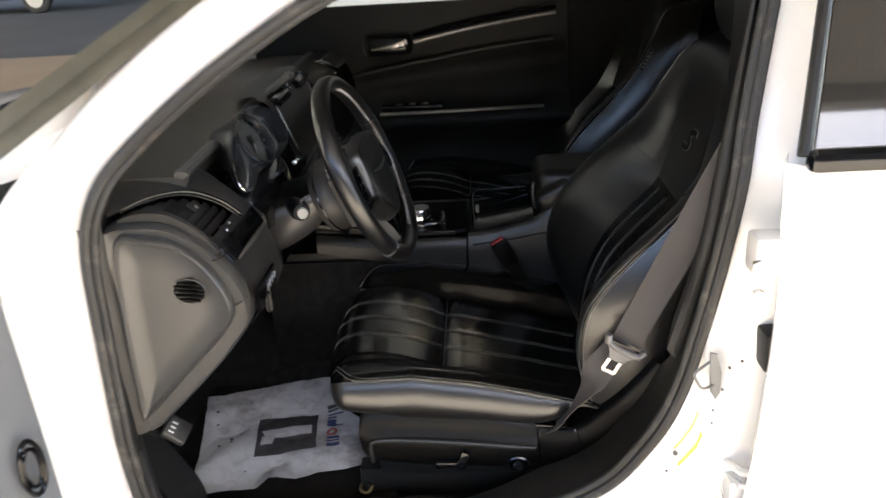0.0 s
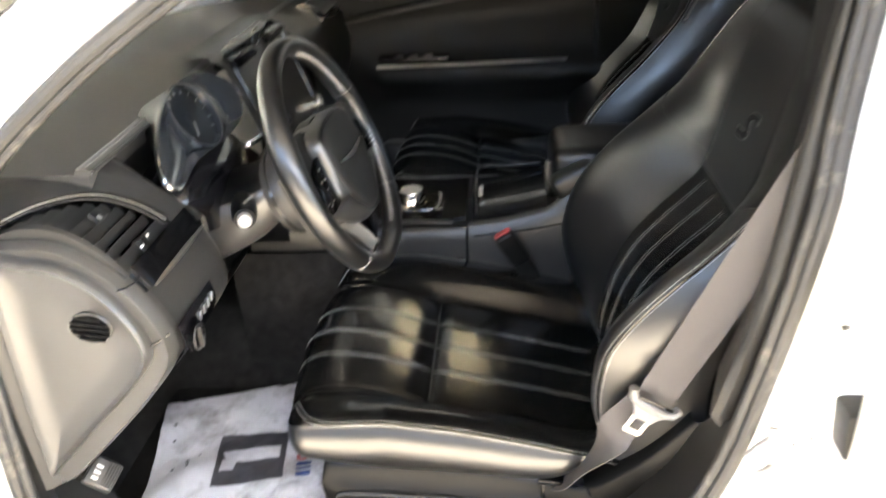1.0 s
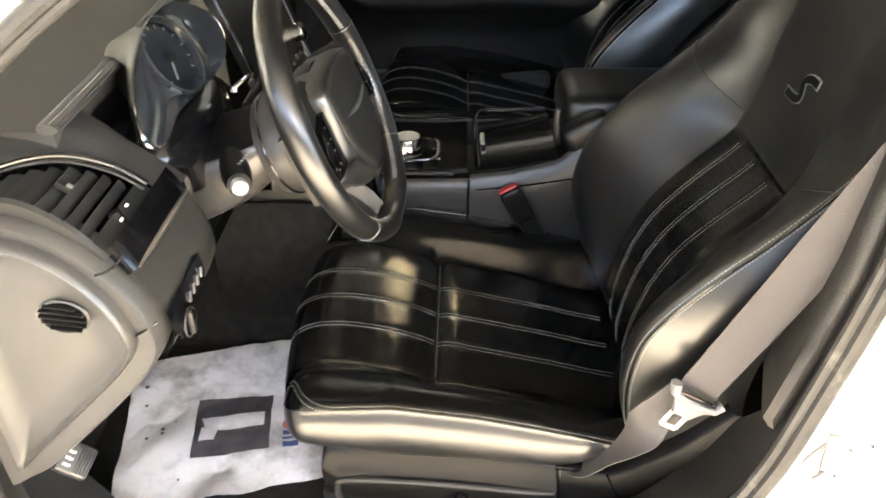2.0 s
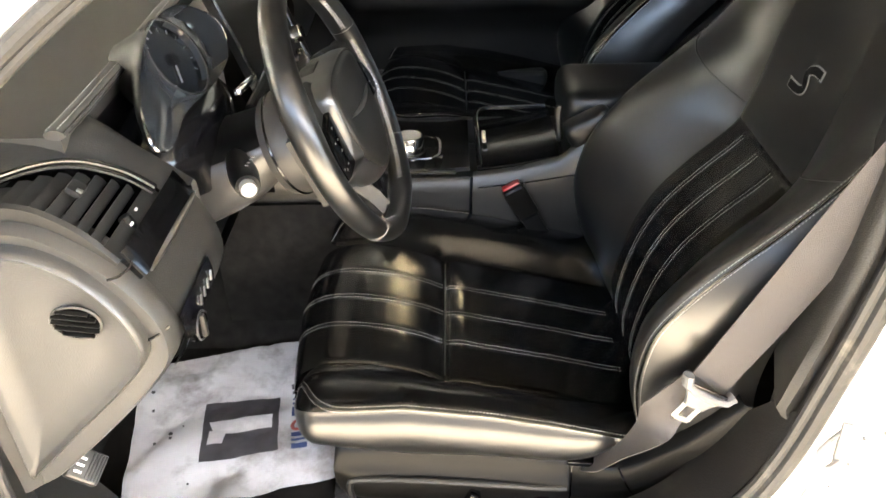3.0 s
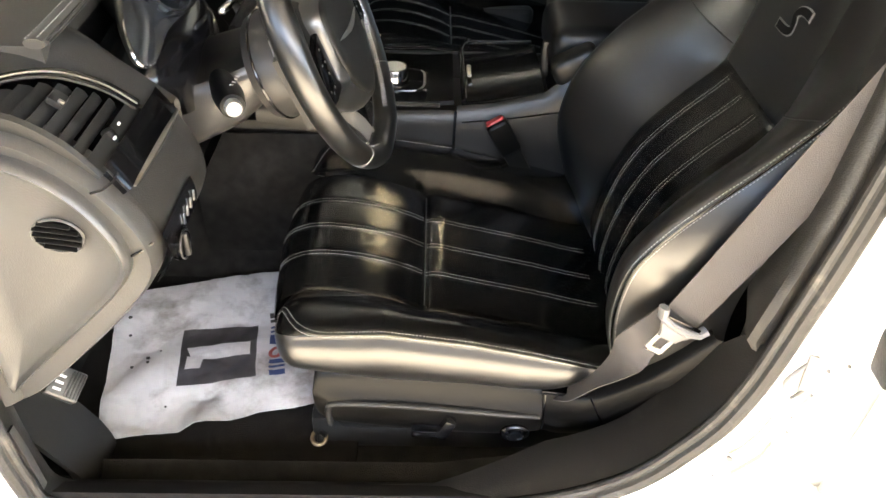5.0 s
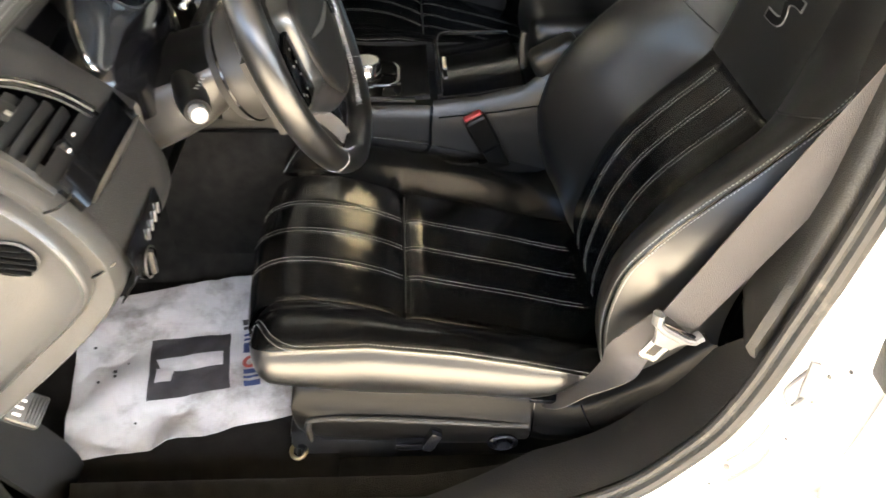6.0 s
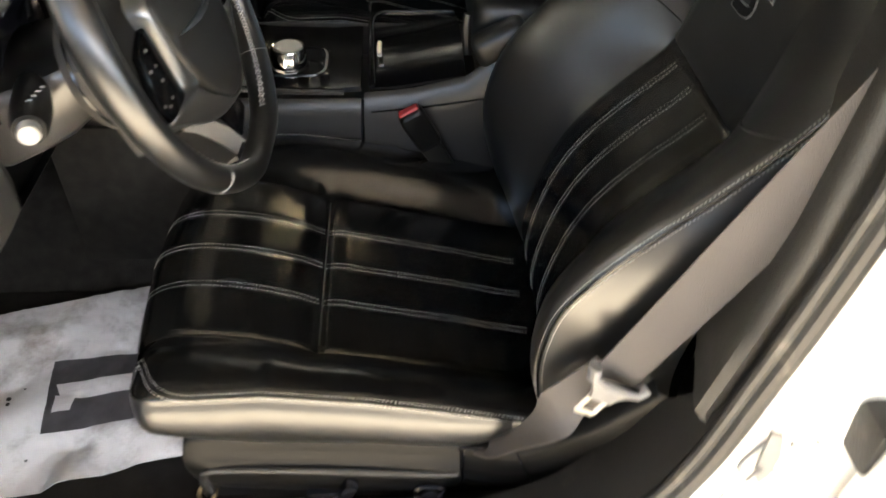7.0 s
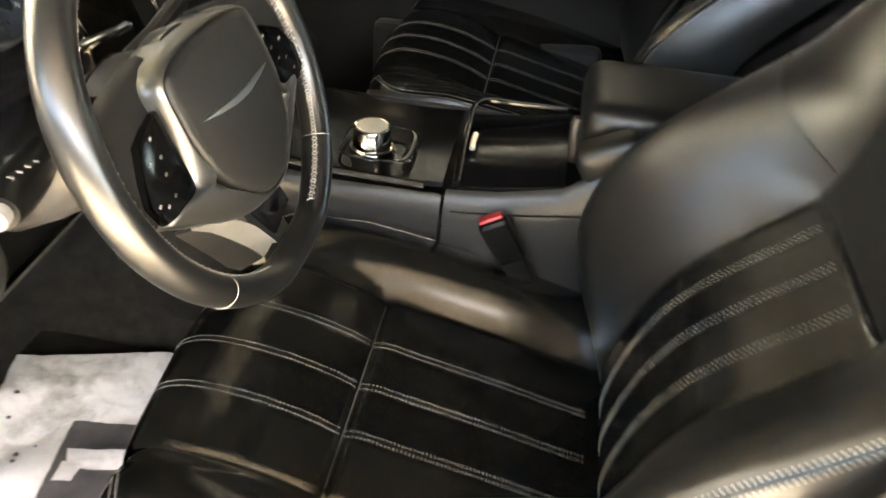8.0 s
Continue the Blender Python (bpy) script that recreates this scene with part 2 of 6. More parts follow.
def plate(pts, thick, bevel=0.002, seg=2):
    """A flat outline of points pushed along thick (a vector), with rounded rims."""
    b = bmesh.new()
    f = b.faces.new([b.verts.new(p) for p in pts])
    r = bmesh.ops.extrude_face_region(b, geom=[f])
    vs = [g for g in r["geom"] if isinstance(g, bmesh.types.BMVert)]
    bmesh.ops.translate(b, verts=vs, vec=Vector(thick))
    bmesh.ops.recalc_face_normals(b, faces=b.faces[:])
    if bevel:
        es = [e for e in b.edges if len(e.link_faces) == 2 and len(e.link_faces[0].verts) != len(e.link_faces[1].verts)]
        es = [e for e in b.edges if any(len(q.verts) > 4 for q in e.link_faces)] if len(pts) > 4 else b.edges[:]
        bmesh.ops.bevel(b, geom=es, offset=bevel, segments=seg, profile=0.6, affect="EDGES")
    return b


def disc(c, axis, r, h, n=28, bevel=0.001, bm=None):
    """A short cylinder about c along axis."""
    b = bmesh.new()
    bmesh.ops.create_cone(b, cap_ends=True, segments=n, radius1=r, radius2=r, depth=h)
    if bevel:
        es = [e for e in b.edges if any(len(f.verts) > 4 for f in e.link_faces)]
        bmesh.ops.bevel(b, geom=es, offset=bevel, segments=2, affect="EDGES")
    q = Vector(axis).normalized().to_track_quat("Z", "Y").to_matrix().to_4x4()
    bmesh.ops.transform(b, matrix=Matrix.Translation(c) @ q, verts=b.verts[:])
    return merge(bm, b)


def dashes(paths, length=0.0029, gap=0.0017, r=0.00055):
    """Stitches: short raised threads one after another along each path."""
    verts, faces = [], []
    for pts in paths:
        p = [Vector(q) for q in pts]
        acc, marks = 0.0, [0.0]
        for a, b in zip(p, p[1:]):
            acc += (b - a).length
            marks.append(acc)

        def at(s):
            for i in range(len(marks) - 1):
                if s <= marks[i + 1]:
                    k = (s - marks[i]) / max(1e-9, marks[i + 1] - marks[i])
                    return p[i].lerp(p[i + 1], k)
            return p[-1]
        s = 0.0
        while s + length < acc:
            a, b = at(s), at(s + length)
            d = (b - a).normalized()
            x = d.cross(Vector((0.2, 0.3, 1))).normalized()
            y = d.cross(x)
            k = len(verts)
            for q, w in ((a, 0.5), (a.lerp(b, 0.25), 1.0), (a.lerp(b, 0.75), 1.0), (b, 0.5)):
                verts += [q + x * r * w, q + y * r * w, q - x * r * w, q - y * r * w]
            for i in range(3):
                for j in range(4):
                    faces.append((k + 4 * i + j, k + 4 * i + (j + 1) % 4, k + 4 * i + 4 + (j + 1) % 4, k + 4 * i + 4 + j))
            faces += [(k, k + 3, k + 2, k + 1), (k + 12, k + 13, k + 14, k + 15)]
            s += length + gap
    b = bmesh.new()
    vs = [b.verts.new(v) for v in verts]
    for f in faces:
        b.faces.new([vs[i] for i in f])
    return b

# ---- ground and distance ----
bm = bmesh.new()
bmesh.ops.create_grid(bm, x_segments=8, y_segments=8, size=400)
tagged(part("ground", bm, ASPHALT), "grey asphalt yard under and beyond the car", "ground", kind="structure")
bm = box((-14, 8.6, 0.01), (60, 3.0, 0.06), 0.02)
tagged(part("pavement", bm, TAN), "strip of tan concrete across the yard", "pavement", kind="structure")
# unseen pale slab added on the camera side to bounce sunlight into the cabin
tagged(part("bounce_slab", box((-4, -2.65, 0.01), (50, 6.9, 0.06), 0.02), SAND), "unseen pale slab in full sun, added to bounce light into the open side", "pavement", kind="structure")

# colours of added panels that shape reflections and sky light, not known walls
REFLECT_TAN = mat("reflected_tan", (0.60, 0.47, 0.28), 0.85, vary=0.12, vary_scale=0.4)
BOUNCE_GREY = mat("bounce_pale_grey", (0.52, 0.49, 0.44), 0.85, vary=0.12, vary_scale=0.4)
REFLECT_DARK = mat("reflected_dark_grey", (0.028, 0.027, 0.026), 0.9, vary=0.2, vary_scale=0.5)
STEEL = mat("dull_sheet_metal", (0.23, 0.215, 0.195), 0.5, vary=0.1, vary_scale=1.0)
# unseen tan panel added for the cushion's warm reflection, dark panel masks it below
tagged(part("reflection_panel", box((9.5, 24.2, 17), (11, 0.4, 9), 0), REFLECT_TAN), "unseen raised tan panel added for a warm reflection in the seat", "wall", kind="structure")
tagged(part("reflection_mask_low", box((-4, 24, 7.15), (70, 0.5, 14.3), 0), REFLECT_DARK), "dark grey panel added to keep low reflections dark", "wall", kind="structure")
bm = box((2, 1.55, 4.6), (16, 10.9, 0.25), 0)
box((-9, 12.65, 4.6), (6, 20.5, 0.25), 0, bm=bm)
box((-4.5, 14.9, 4.6), (3, 16.0, 0.25), 0, bm=bm)
for k in range(9):
    box((-5.6 + 1.9 * k, 1.55, 4.40), (0.16, 10.9, 0.2), 0, bm=bm)
box((2, -3.82, 4.42), (16, 0.16, 0.24), 0, bm=bm)
# unseen dark panel added to bound the tan reflection sideways
tagged(part("reflection_mask_side", box((-15.5, 24.2, 16), (39, 0.4, 9), 0), REFLECT_DARK), "unseen dark grey panel added beside the tan one to limit its reflection", "wall", kind="structure")
# unseen pale panel added ahead: hides low blue sky, bounces neutral light through the windscreen
tagged(part("front_sky_blocker", box((-14.7, 4.4, 6.5), (0.4, 24.8, 13.0), 0), BOUNCE_GREY), "unseen pale grey panel added ahead to block blue sky and bounce neutral light", "wall", kind="structure")
# unseen dark panel added behind the camera to block low sky
tagged(part("near_sky_blocker", box((-4, -13, 3.3), (60, 0.4, 6.6), 0), REFLECT_DARK), "unseen dark grey panel added to block low sky on the open side", "wall", kind="structure")
tagged(part("ceiling", bm, STEEL), "grey sheet metal canopy over the parking place", "canopy", kind="structure")


def far_car(at):
    car = thing("parked_car", at, "black car parked far off across the yard", "car")
    prof = [(-2.3, 0.35), (-2.35, 0.7), (-2.1, 0.9), (-1.1, 1.0), (-0.4, 1.4), (0.9, 1.42), (1.6, 1.05), (2.3, 0.98), (2.4, 0.6), (2.3, 0.32)]
    rings = []
    for y, k in ((-0.9, 0.92), (-0.85, 1.0), (0.85, 1.0), (0.9, 0.92)):
        rings.append([Vector((at[0] + x * (0.98 + 0.02 * k), at[1] + y, 0.3 + (z - 0.3) * k)) for x, z in prof])
    part("body", loft(rings, closed=True, cap=True), BLACK_PAINT, car)
    part("side_window", plate([(at[0] - 0.8, at[1] - 0.915, 1.0), (at[0] - 0.35, at[1] - 0.915, 1.28), (at[0] + 0.85, at[1] - 0.915, 1.28), (at[0] + 1.3, at[1] - 0.915, 1.0)], (0, 0.03, 0), 0.004), DARK_GLASS, car)
    for x in (-1.5, 1.5):
        w = part("wheel", disc((at[0] + x, at[1] - 0.86, 0.33), (0, 1, 0), 0.33, 0.2, bevel=0.03), RUBBER, car)
        part("rim", disc((at[0] + x, at[1] - 0.97, 0.33), (0, 1, 0), 0.21, 0.04, bevel=0.01), BRUSHED, w)


far_car((-11.5, 19.0, 0.0))

# ---- car body ----
LOOP = [(-0.503, 0.468), (-0.507, 0.65), (-0.505, 0.80), (-0.500, 0.90), (-0.482, 0.965), (-0.443, 1.025), (-0.33, 1.118), (-0.205, 1.198), (-0.119, 1.243),
        (0.02, 1.30), (0.2, 1.338), (0.38, 1.345), (0.475, 1.325), (0.50, 1.27), (0.487, 1.20), (0.455, 1.04), (0.425, 0.86), (0.400, 0.74), (0.372, 0.64),
        (0.328, 0.552), (0.255, 0.468), (0.12, 0.414), (-0.1, 0.395), (-0.36, 0.390), (-0.478, 0.402)]
SIDE = [(0.0, 1.085), (0.6, 1.085), (0.75, 1.10), (0.97, 1.115), (1.05, 1.145), (1.22, 1.20), (1.36, 1.26), (1.5, 1.32)]
loop2 = spline([(x, 0, z) for x, z in LOOP], 6, closed=True)
cut = [Vector((p.x, lerp_table(SIDE, p.z), p.z)) for p in loop2]
NL = len(cut)
outw = []
for i in range(NL):
    d = cut[(i + 2) % NL] - cut[i - 2]
    q = Vector((-d.z, 0, d.x)).normalized()
    outw.append(q)
mid = Vector((0, 0, 0.85))
if sum(q.dot(c - mid) for q, c in zip(outw, cut)) < 0:
    outw = [-q for q in outw]


def loop_ring(off, dy):
    """The opening's outline moved outwards by off and sideways by dy, each a number or a function of the outward direction."""
    ring = []
    for c, q in zip(cut, outw):
        o = off(q, c) if callable(off) else off
        y = dy(q, c) if callable(dy) else dy
        ring.append(Vector((c.x + q.x * o, c.y + y, c.z + q.z * o)))
    return ring


def upper(q, c):
    """1 along the windscreen pillar and the roof, 0 elsewhere."""
    w = max(0.0, min(1.0, (q.z - 0.25) / 0.35))
    return w * max(0.0, min(1.0, (c.z - 0.93) / 0.08))


def rear(q, c):
    return max(0.0, min(1.0, (q.x - 0.3) / 0.4))


car = thing("car_body", (0, 1.1, 0), "white car body round the open front door, dusty door jamb", "car body")
rings = [
    loop_ring(0.010, 0.004),
    loop_ring(0.020, lambda q, c: -0.004 + 0.002 * rear(q, c)),
    loop_ring(0.034, lambda q, c: -0.012 - 0.010 * (1 - upper(q, c)) + 0.014 * rear(q, c)),
    loop_ring(lambda q, c: 0.048 + 0.004 * upper(q, c), lambda q, c: -0.045 + 0.022 * upper(q, c) + 0.029 * rear(q, c)),
    loop_ring(lambda q, c: 0.066 + 0.012 * upper(q, c), lambda q, c: -0.062 + 0.052 * upper(q, c) + 0.030 * rear(q, c)),
    loop_ring(lambda q, c: 0.082 + 0.010 * upper(q, c) + 0.03 * rear(q, c), lambda q, c: -0.080 + 0.108 * upper(q, c) + 0.038 * rear(q, c)),
    loop_ring(lambda q, c: 0.096 + 0.002 * upper(q, c) + 0.08 * rear(q, c), lambda q, c: -0.098 + 0.150 * upper(q, c) + 0.055 * rear(q, c)),
]
part("door_jamb", loft(rings, closed=True), PAINT, car, smooth=60)
# rubber seal of two beads on its flange
seal = part("door_seal", tube(loop_ring(0.003, -0.008), 0.0090, 10, closed=True, up=(0, 1, 0)), RUBBER, car, "worn black rubber door seal")
part("seal_lip", tube(loop_ring(-0.008, -0.002), 0.0065, 10, closed=True, up=(0, 1, 0)), RUBBER, seal)
corner = lambda q, c: max(0.0, min(1.0, (0.70 - c.z) / 0.08)) * max(0.0, min(1.0, (c.x - 0.02) / 0.15))
part("seal_flange", loft([loop_ring(0.012, 0.004), loop_ring(-0.008, 0.008), loop_ring(-0.010, 0.020), loop_ring(lambda q, c: -0.008 - 0.006 * corner(q, c), lambda q, c: 0.036 + 0.012 * corner(q, c)), loop_ring(lambda q, c: -0.007 - 0.003 * corner(q, c), lambda q, c: 0.037 + 0.050 * corner(q, c))], closed=True), FLANGE, car, smooth=60)

# front wing and rocker skins
part("front_wing", surface(lambda u, v: Vector((-0.585 - 1.3 * u, 0.99 + 0.02 * u + 0.10 * (1 - (1 - abs(2 * v - 1) ** 4)) * (v > 0.5), 0.42 + 0.54 * v)), 8, 14), PAINT, car)
part("rocker", surface(lambda u, v: Vector((-0.62 + 2.2 * u, 0.985 - 0.02 * math.sin(v * 3.1) + 0.10 * v * v, 0.385 - 0.19 * v)), 6, 8), PAINT, car)
part("bonnet", surface(lambda u, v: Vector((-1.0 - 1.15 * u, 1.02 + 1.66 * v, 0.985 - 0.10 * u - 0.13 * u * u - 0.07 * (2 * v - 1) ** 4 + 0.018 * math.cos((v - 0.5) * 6.2))), 12, 20), BLACK_PAINT, car, "gloss black bonnet")
part("cowl", surface(lambda u, v: Vector((-0.86 - 0.17 * u, 1.10 + 1.50 * v, 0.935 - 0.02 * u - 0.02 * (2 * v - 1) ** 2)), 4, 12), DARK_PLASTIC, car)


def screen_point(u, v, lift=0.0):
    """The windscreen, u up from the cowl to the roof, v across."""
    y = 1.185 + 0.10 * u + (1.33 - 0.20 * u) * v
    c = (2 * v - 1) ** 2
    return Vector((-0.86 + 0.80 * u - 0.07 * (1 - c) * (1 - 0.5 * u) - 0.45 * lift, y, 0.93 + 0.405 * u + 0.01 * (1 - c) + lift))


ws = part("windscreen", solid(surface(screen_point, 10, 16), 0.004), GLASS, car)
ws.visible_shadow = False
# unseen dark band added to stop canopy reflections in the cushion front
part("header_blocker", surface(lambda u, v: screen_point(0.80 + 0.22 * u, v, -0.008), 4, 16), DARK_PLASTIC, ws, "unseen black band added under the glass top to block reflections")
band = [k for k in range(NL) if upper(outw[k], cut[k]) > 0.3 and cut[k].x < 0.10]
jamb_out = [rings[6][k] for k in sorted(band, key=lambda k: cut[k].x)]


def edge_line(a, b, k):
    """Equal steps of a line from a, through b at one."""
    return [Vector(a).lerp(Vector(b), -0.35 + 1.75 * j / k) + Vector((0, 0, -0.10 * max(0.0, j / k - 0.77) ** 2 * 4)) for j in range(k + 1)]


nb = len(jamb_out) - 1
lo_e, up_e = edge_line((-0.600, 1.12, 1.048), (-0.289, 1.19, 1.246), nb), edge_line((-0.611, 1.17, 1.109), (-0.384, 1.25, 1.248), nb)
part("pillar_skin", loft([jamb_out, [a.lerp(b, 0.5) + Vector((-0.004, -0.006, 0.004)) for a, b in zip(jamb_out, lo_e)], lo_e]), PAINT, car, smooth=60)
part("moulding", loft([lo_e, [a.lerp(b, 0.10) + Vector((0, 0, 0.006)) for a, b in zip(lo_e, up_e)], [a.lerp(b, 0.45) + Vector((0, 0, 0.004)) for a, b in zip(lo_e, up_e)], [a.lerp(b, 0.5) for a, b in zip(lo_e, up_e)], [a.lerp(b, 0.55) + Vector((0, 0, 0.004)) for a, b in zip(lo_e, up_e)], up_e, [p + Vector((0, 0.02, -0.02)) for p in up_e]]), OLIVE, ws, "olive grey windscreen edge strip", smooth=60)
part("moulding", tube([screen_point(i / 16, 0.988, 0.004) for i in range(17)], 0.016, 8, flat=0.45, up=(0, 0.4, 1)), OLIVE, ws)
part("far_pillar", tube([screen_point(i / 12, 1.05, -0.015) for i in range(13)], 0.05, 10, flat=0.6), PAINT, car)

# roof, far side and tail close the cabin
part("roof", solid(surface(lambda u, v: Vector((-0.10 + 1.75 * u, 1.27 + 1.16 * v, 1.375 + 0.07 * math.sin(math.pi * (0.15 + 0.75 * u)) - 0.04 * (2 * v - 1) ** 4 - 0.03)), 12, 12), 0.02), PAINT, car)
part("headlining", surface(lambda u, v: Vector((-0.10 + 1.75 * u, 1.27 + 1.16 * v, 1.345 + 0.065 * math.sin(math.pi * (0.15 + 0.75 * u)) - 0.04 * (2 * v - 1) ** 4 - 0.035)), 8, 8), HEADLINER, car)
part("firewall", box((-0.90, 1.85, 0.62), (0.03, 1.5, 0.66), 0.004), CARPET, car)
part("tail_shelf", box((1.75, 1.85, 0.72), (0.5, 1.4, 0.72), 0.02), DARK_PLASTIC, car)
back = part("rear_window", solid(surface(lambda u, v: Vector((1.62 + 0.32 * u, 1.27 + 1.16 * v, 1.36 - 0.29 * u)), 4, 6), 0.004), DARK_GLASS, car)

# boot, tail, far flank and wheels
part("boot_lid", solid(surface(lambda u, v: Vector((1.90 + 0.62 * u, 1.14 + 1.42 * v, 1.075 - 0.05 * u * u - 0.05 * (2 * v - 1) ** 4)), 8, 10), 0.012), PAINT, car)
part("tail", surface(lambda u, v: Vector((2.52 + 0.05 * math.sin(math.pi * u), 1.06 + 1.58 * v, 1.02 - 0.70 * u)), 8, 10), PAINT, car)
part("rear_flank", surface(lambda u, v: Vector((1.44 + 1.10 * u, 0.975 + 0.10 * v ** 3 + 0.06 * u * u, 0.40 + 0.64 * v)), 8, 10), PAINT, car)
part("far_flank", surface(lambda u, v: Vector((-0.80 + 3.34 * u, 2.72 - 0.10 * v ** 3 - 0.10 * u ** 6, 0.34 + 0.66 * v)), 20, 10), PAINT, car)
part("far_wing", surface(lambda u, v: Vector((-2.12 + 1.32 * u, 2.70 - 0.06 * v ** 3 - 0.10 * (1 - u) ** 6, 0.34 + (0.36 + 0.10 * u) * v)), 12, 10), PAINT, car)
part("nose", surface(lambda u, v: Vector((-2.15 - 0.06 * math.sin(math.pi * u), 1.05 + 1.60 * v, 0.74 - 0.46 * u)), 8, 10), PAINT, car)
for wx_, wy0 in ((-1.32, 1.10), (-1.32, 2.60), (1.73, 1.10), (1.73, 2.60)):
    wh = part("wheel", disc((wx_, wy0, 0.345), (0, 1, 0), 0.345, 0.22, 36, 0.03), RUBBER, car)
    part("rim", disc((wx_, wy0 + (-0.105 if wy0 < 1.8 else 0.105), 0.345), (0, 1, 0), 0.23, 0.03, 30, 0.008), BRUSHED, wh)

# sill trim inside the opening
part("sill_trim", loft([[Vector((x, y, z)) for x in (-0.52, -0.3, 0.0, 0.2, 0.33)] for y, z in ((1.083, 0.404), (1.095, 0.418), (1.115, 0.412), (1.135, 0.390), (1.155, 0.36), (1.165, 0.33), (1.168, 0.30))]), MATT, car, "scuffed black sill trim")
# inner trim of the middle pillar
ptr = []
for z in (0.700, 0.712, 0.75, 0.80, 0.88, 1.0, 1.12, 1.22, 1.31):
    ya = 1.099 + 0.175 * (z - 0.7)
    yb = lerp_table(SIDE, z) + 0.010
    xb = lerp_table([(0.70, 0.374), (0.74, 0.388), (0.86, 0.412), (1.04, 0.443), (1.2, 0.474), (1.33, 0.49)], z)
    xa = min(0.352 + 0.31 * (z - 0.7), xb - 0.012) + (0.012 if z < 0.705 else 0.0)
    ptr.append([Vector((xa + 0.03, ya + 0.09, z)), Vector((xa + 0.003, ya + 0.014, z)), Vector((xa, ya, z)), Vector((xa * 0.6 + xb * 0.4, ya * 0.6 + yb * 0.4 - 0.006, z)), Vector((xb, yb, z)), Vector((xb + 0.03, yb + 0.01, z))])
part("pillar_trim", loft(ptr), PILLAR, car, "grey plastic middle pillar trim", smooth=60)
part("pillar_inside", box((0.52, 1.30, 0.85), (0.07, 0.10, 1.0), 0.02), DARK_PLASTIC, car)
part("lower_side_trim", surface(lambda u, v: Vector((-0.46 + 0.96 * u, 1.140 + 0.045 * v, 0.335 + 0.09 * max(0.0, (0.96 * u - 0.48) / 0.48) + 0.32 * v * (0.10 + 0.90 * max(0.0, (0.96 * u - 0.78) / 0.18) ** 1.2))), 40, 10), CARPET, car)

# striker, hinges, grommets and label on the jamb
st = part("striker", tube(spline([(0.4158, 1.0720, 0.7077), (0.3955, 1.0610, 0.7013), (0.3854, 1.0540, 0.6959), (0.3896, 1.0520, 0.6846), (0.3998, 1.0550, 0.6703), (0.4220, 1.0690, 0.6687)], 4), 0.0022, 8), CAP_GREY, car, "zinc door striker loop")
part("striker_plate", plate([(0.4097, 1.0700, 0.7241), (0.4200, 1.0690, 0.7220), (0.4282, 1.0680, 0.6902), (0.4282, 1.0680, 0.6563), (0.4231, 1.0690, 0.6430), (0.4148, 1.0700, 0.6564), (0.4118, 1.0700, 0.6902)], (0, -0.004, 0), 0.001), CAP_GREY, st)
for z in (0.895, 0.50):
    hg = part("hinge", box((0.462, 1.037, z), (0.045, 0.044, 0.055), 0.008), PAINT, car)
    part("bolt", disc((0.445, 1.013, z - 0.010), (-0.2, -1, 0), 0.010, 0.012, 6), BARE, hg)
    part("bolt", disc((0.448, 1.013, z - 0.052), (-0.2, -1, 0), 0.009, 0.012, 6), PAINT, hg)
for z in (0.545, 0.52, 0.49, 0.465):
    part("weld_fold", tube([(0.44, 1.05, z), (0.455, 1.012, z + 0.004), (0.475, 1.005, z + 0.006)], 0.006, 8), PAINT, car)
part("check_strap_boot", box((0.496, 1.050, 0.740), (0.046, 0.040, 0.062), 0.008, m=pose(0, 0, 0, 0, -4, 0)), RUBBER, car, "black rubber boot in the jamb")
STICK = [[Vector(p) + Vector((-0.0014, -0.0024, 0.0008)) for p in row] for row in (((0.404, 1.078, 0.617), (0.397, 1.075, 0.596), (0.383, 1.074, 0.569), (0.371, 1.075, 0.552)), ((0.409, 1.062, 0.582), (0.401, 1.059, 0.560), (0.386, 1.061, 0.537), (0.376, 1.062, 0.523)))]
LIFT = Vector((-0.0010, -0.0016, 0.0005))


def label_strip(u0, u1, lift):
    """A strip of the curved sticker between the shares u0 and u1 of its width."""
    return solid(loft([[p.lerp(q, u) + LIFT * lift for p, q in zip(*STICK)] for u in (u0, 0.5 * (u0 + u1), u1)]), 0.0006)


lab = part("label_sticker", label_strip(0.0, 1.0, 0.0), WHITE_PLASTIC, car, "white and yellow jamb sticker")
part("label_band", label_strip(0.02, 0.12, 1.0), YELLOW, lab)
part("label_band", label_strip(0.80, 0.98, 1.0), YELLOW, lab)
part("label_spot", disc(STICK[0][3].lerp(STICK[1][3], 0.3) + LIFT, (-0.5, -0.8, 0.3), 0.004, 0.003, 12), TONGUE, lab)
random.seed(4)
low = [k for k in range(NL) if 0.30 < cut[k].x < 0.42 and cut[k].z < 0.74]
for k in range(7):
    i0 = random.choice(low)
    a, b = rings[3][i0], rings[4][i0]
    c = a.lerp(b, random.random())
    part("dirt_speck", disc(c + Vector((0, -0.001, 0.001)), (0.3, -0.7, 0.5), 0.0012 + 0.0015 * random.random(), 0.002, 7, 0), TONGUE, car)
part("drain_slot", tube([(0.395, 1.02, 0.455), (0.43, 1.005, 0.50)], 0.005, 8), RUBBER, car)

# ---- rear door ----
rd = thing("rear_door", (0.5, 1.0, 0.4), "closed white rear door with a dark tinted window", "car door")


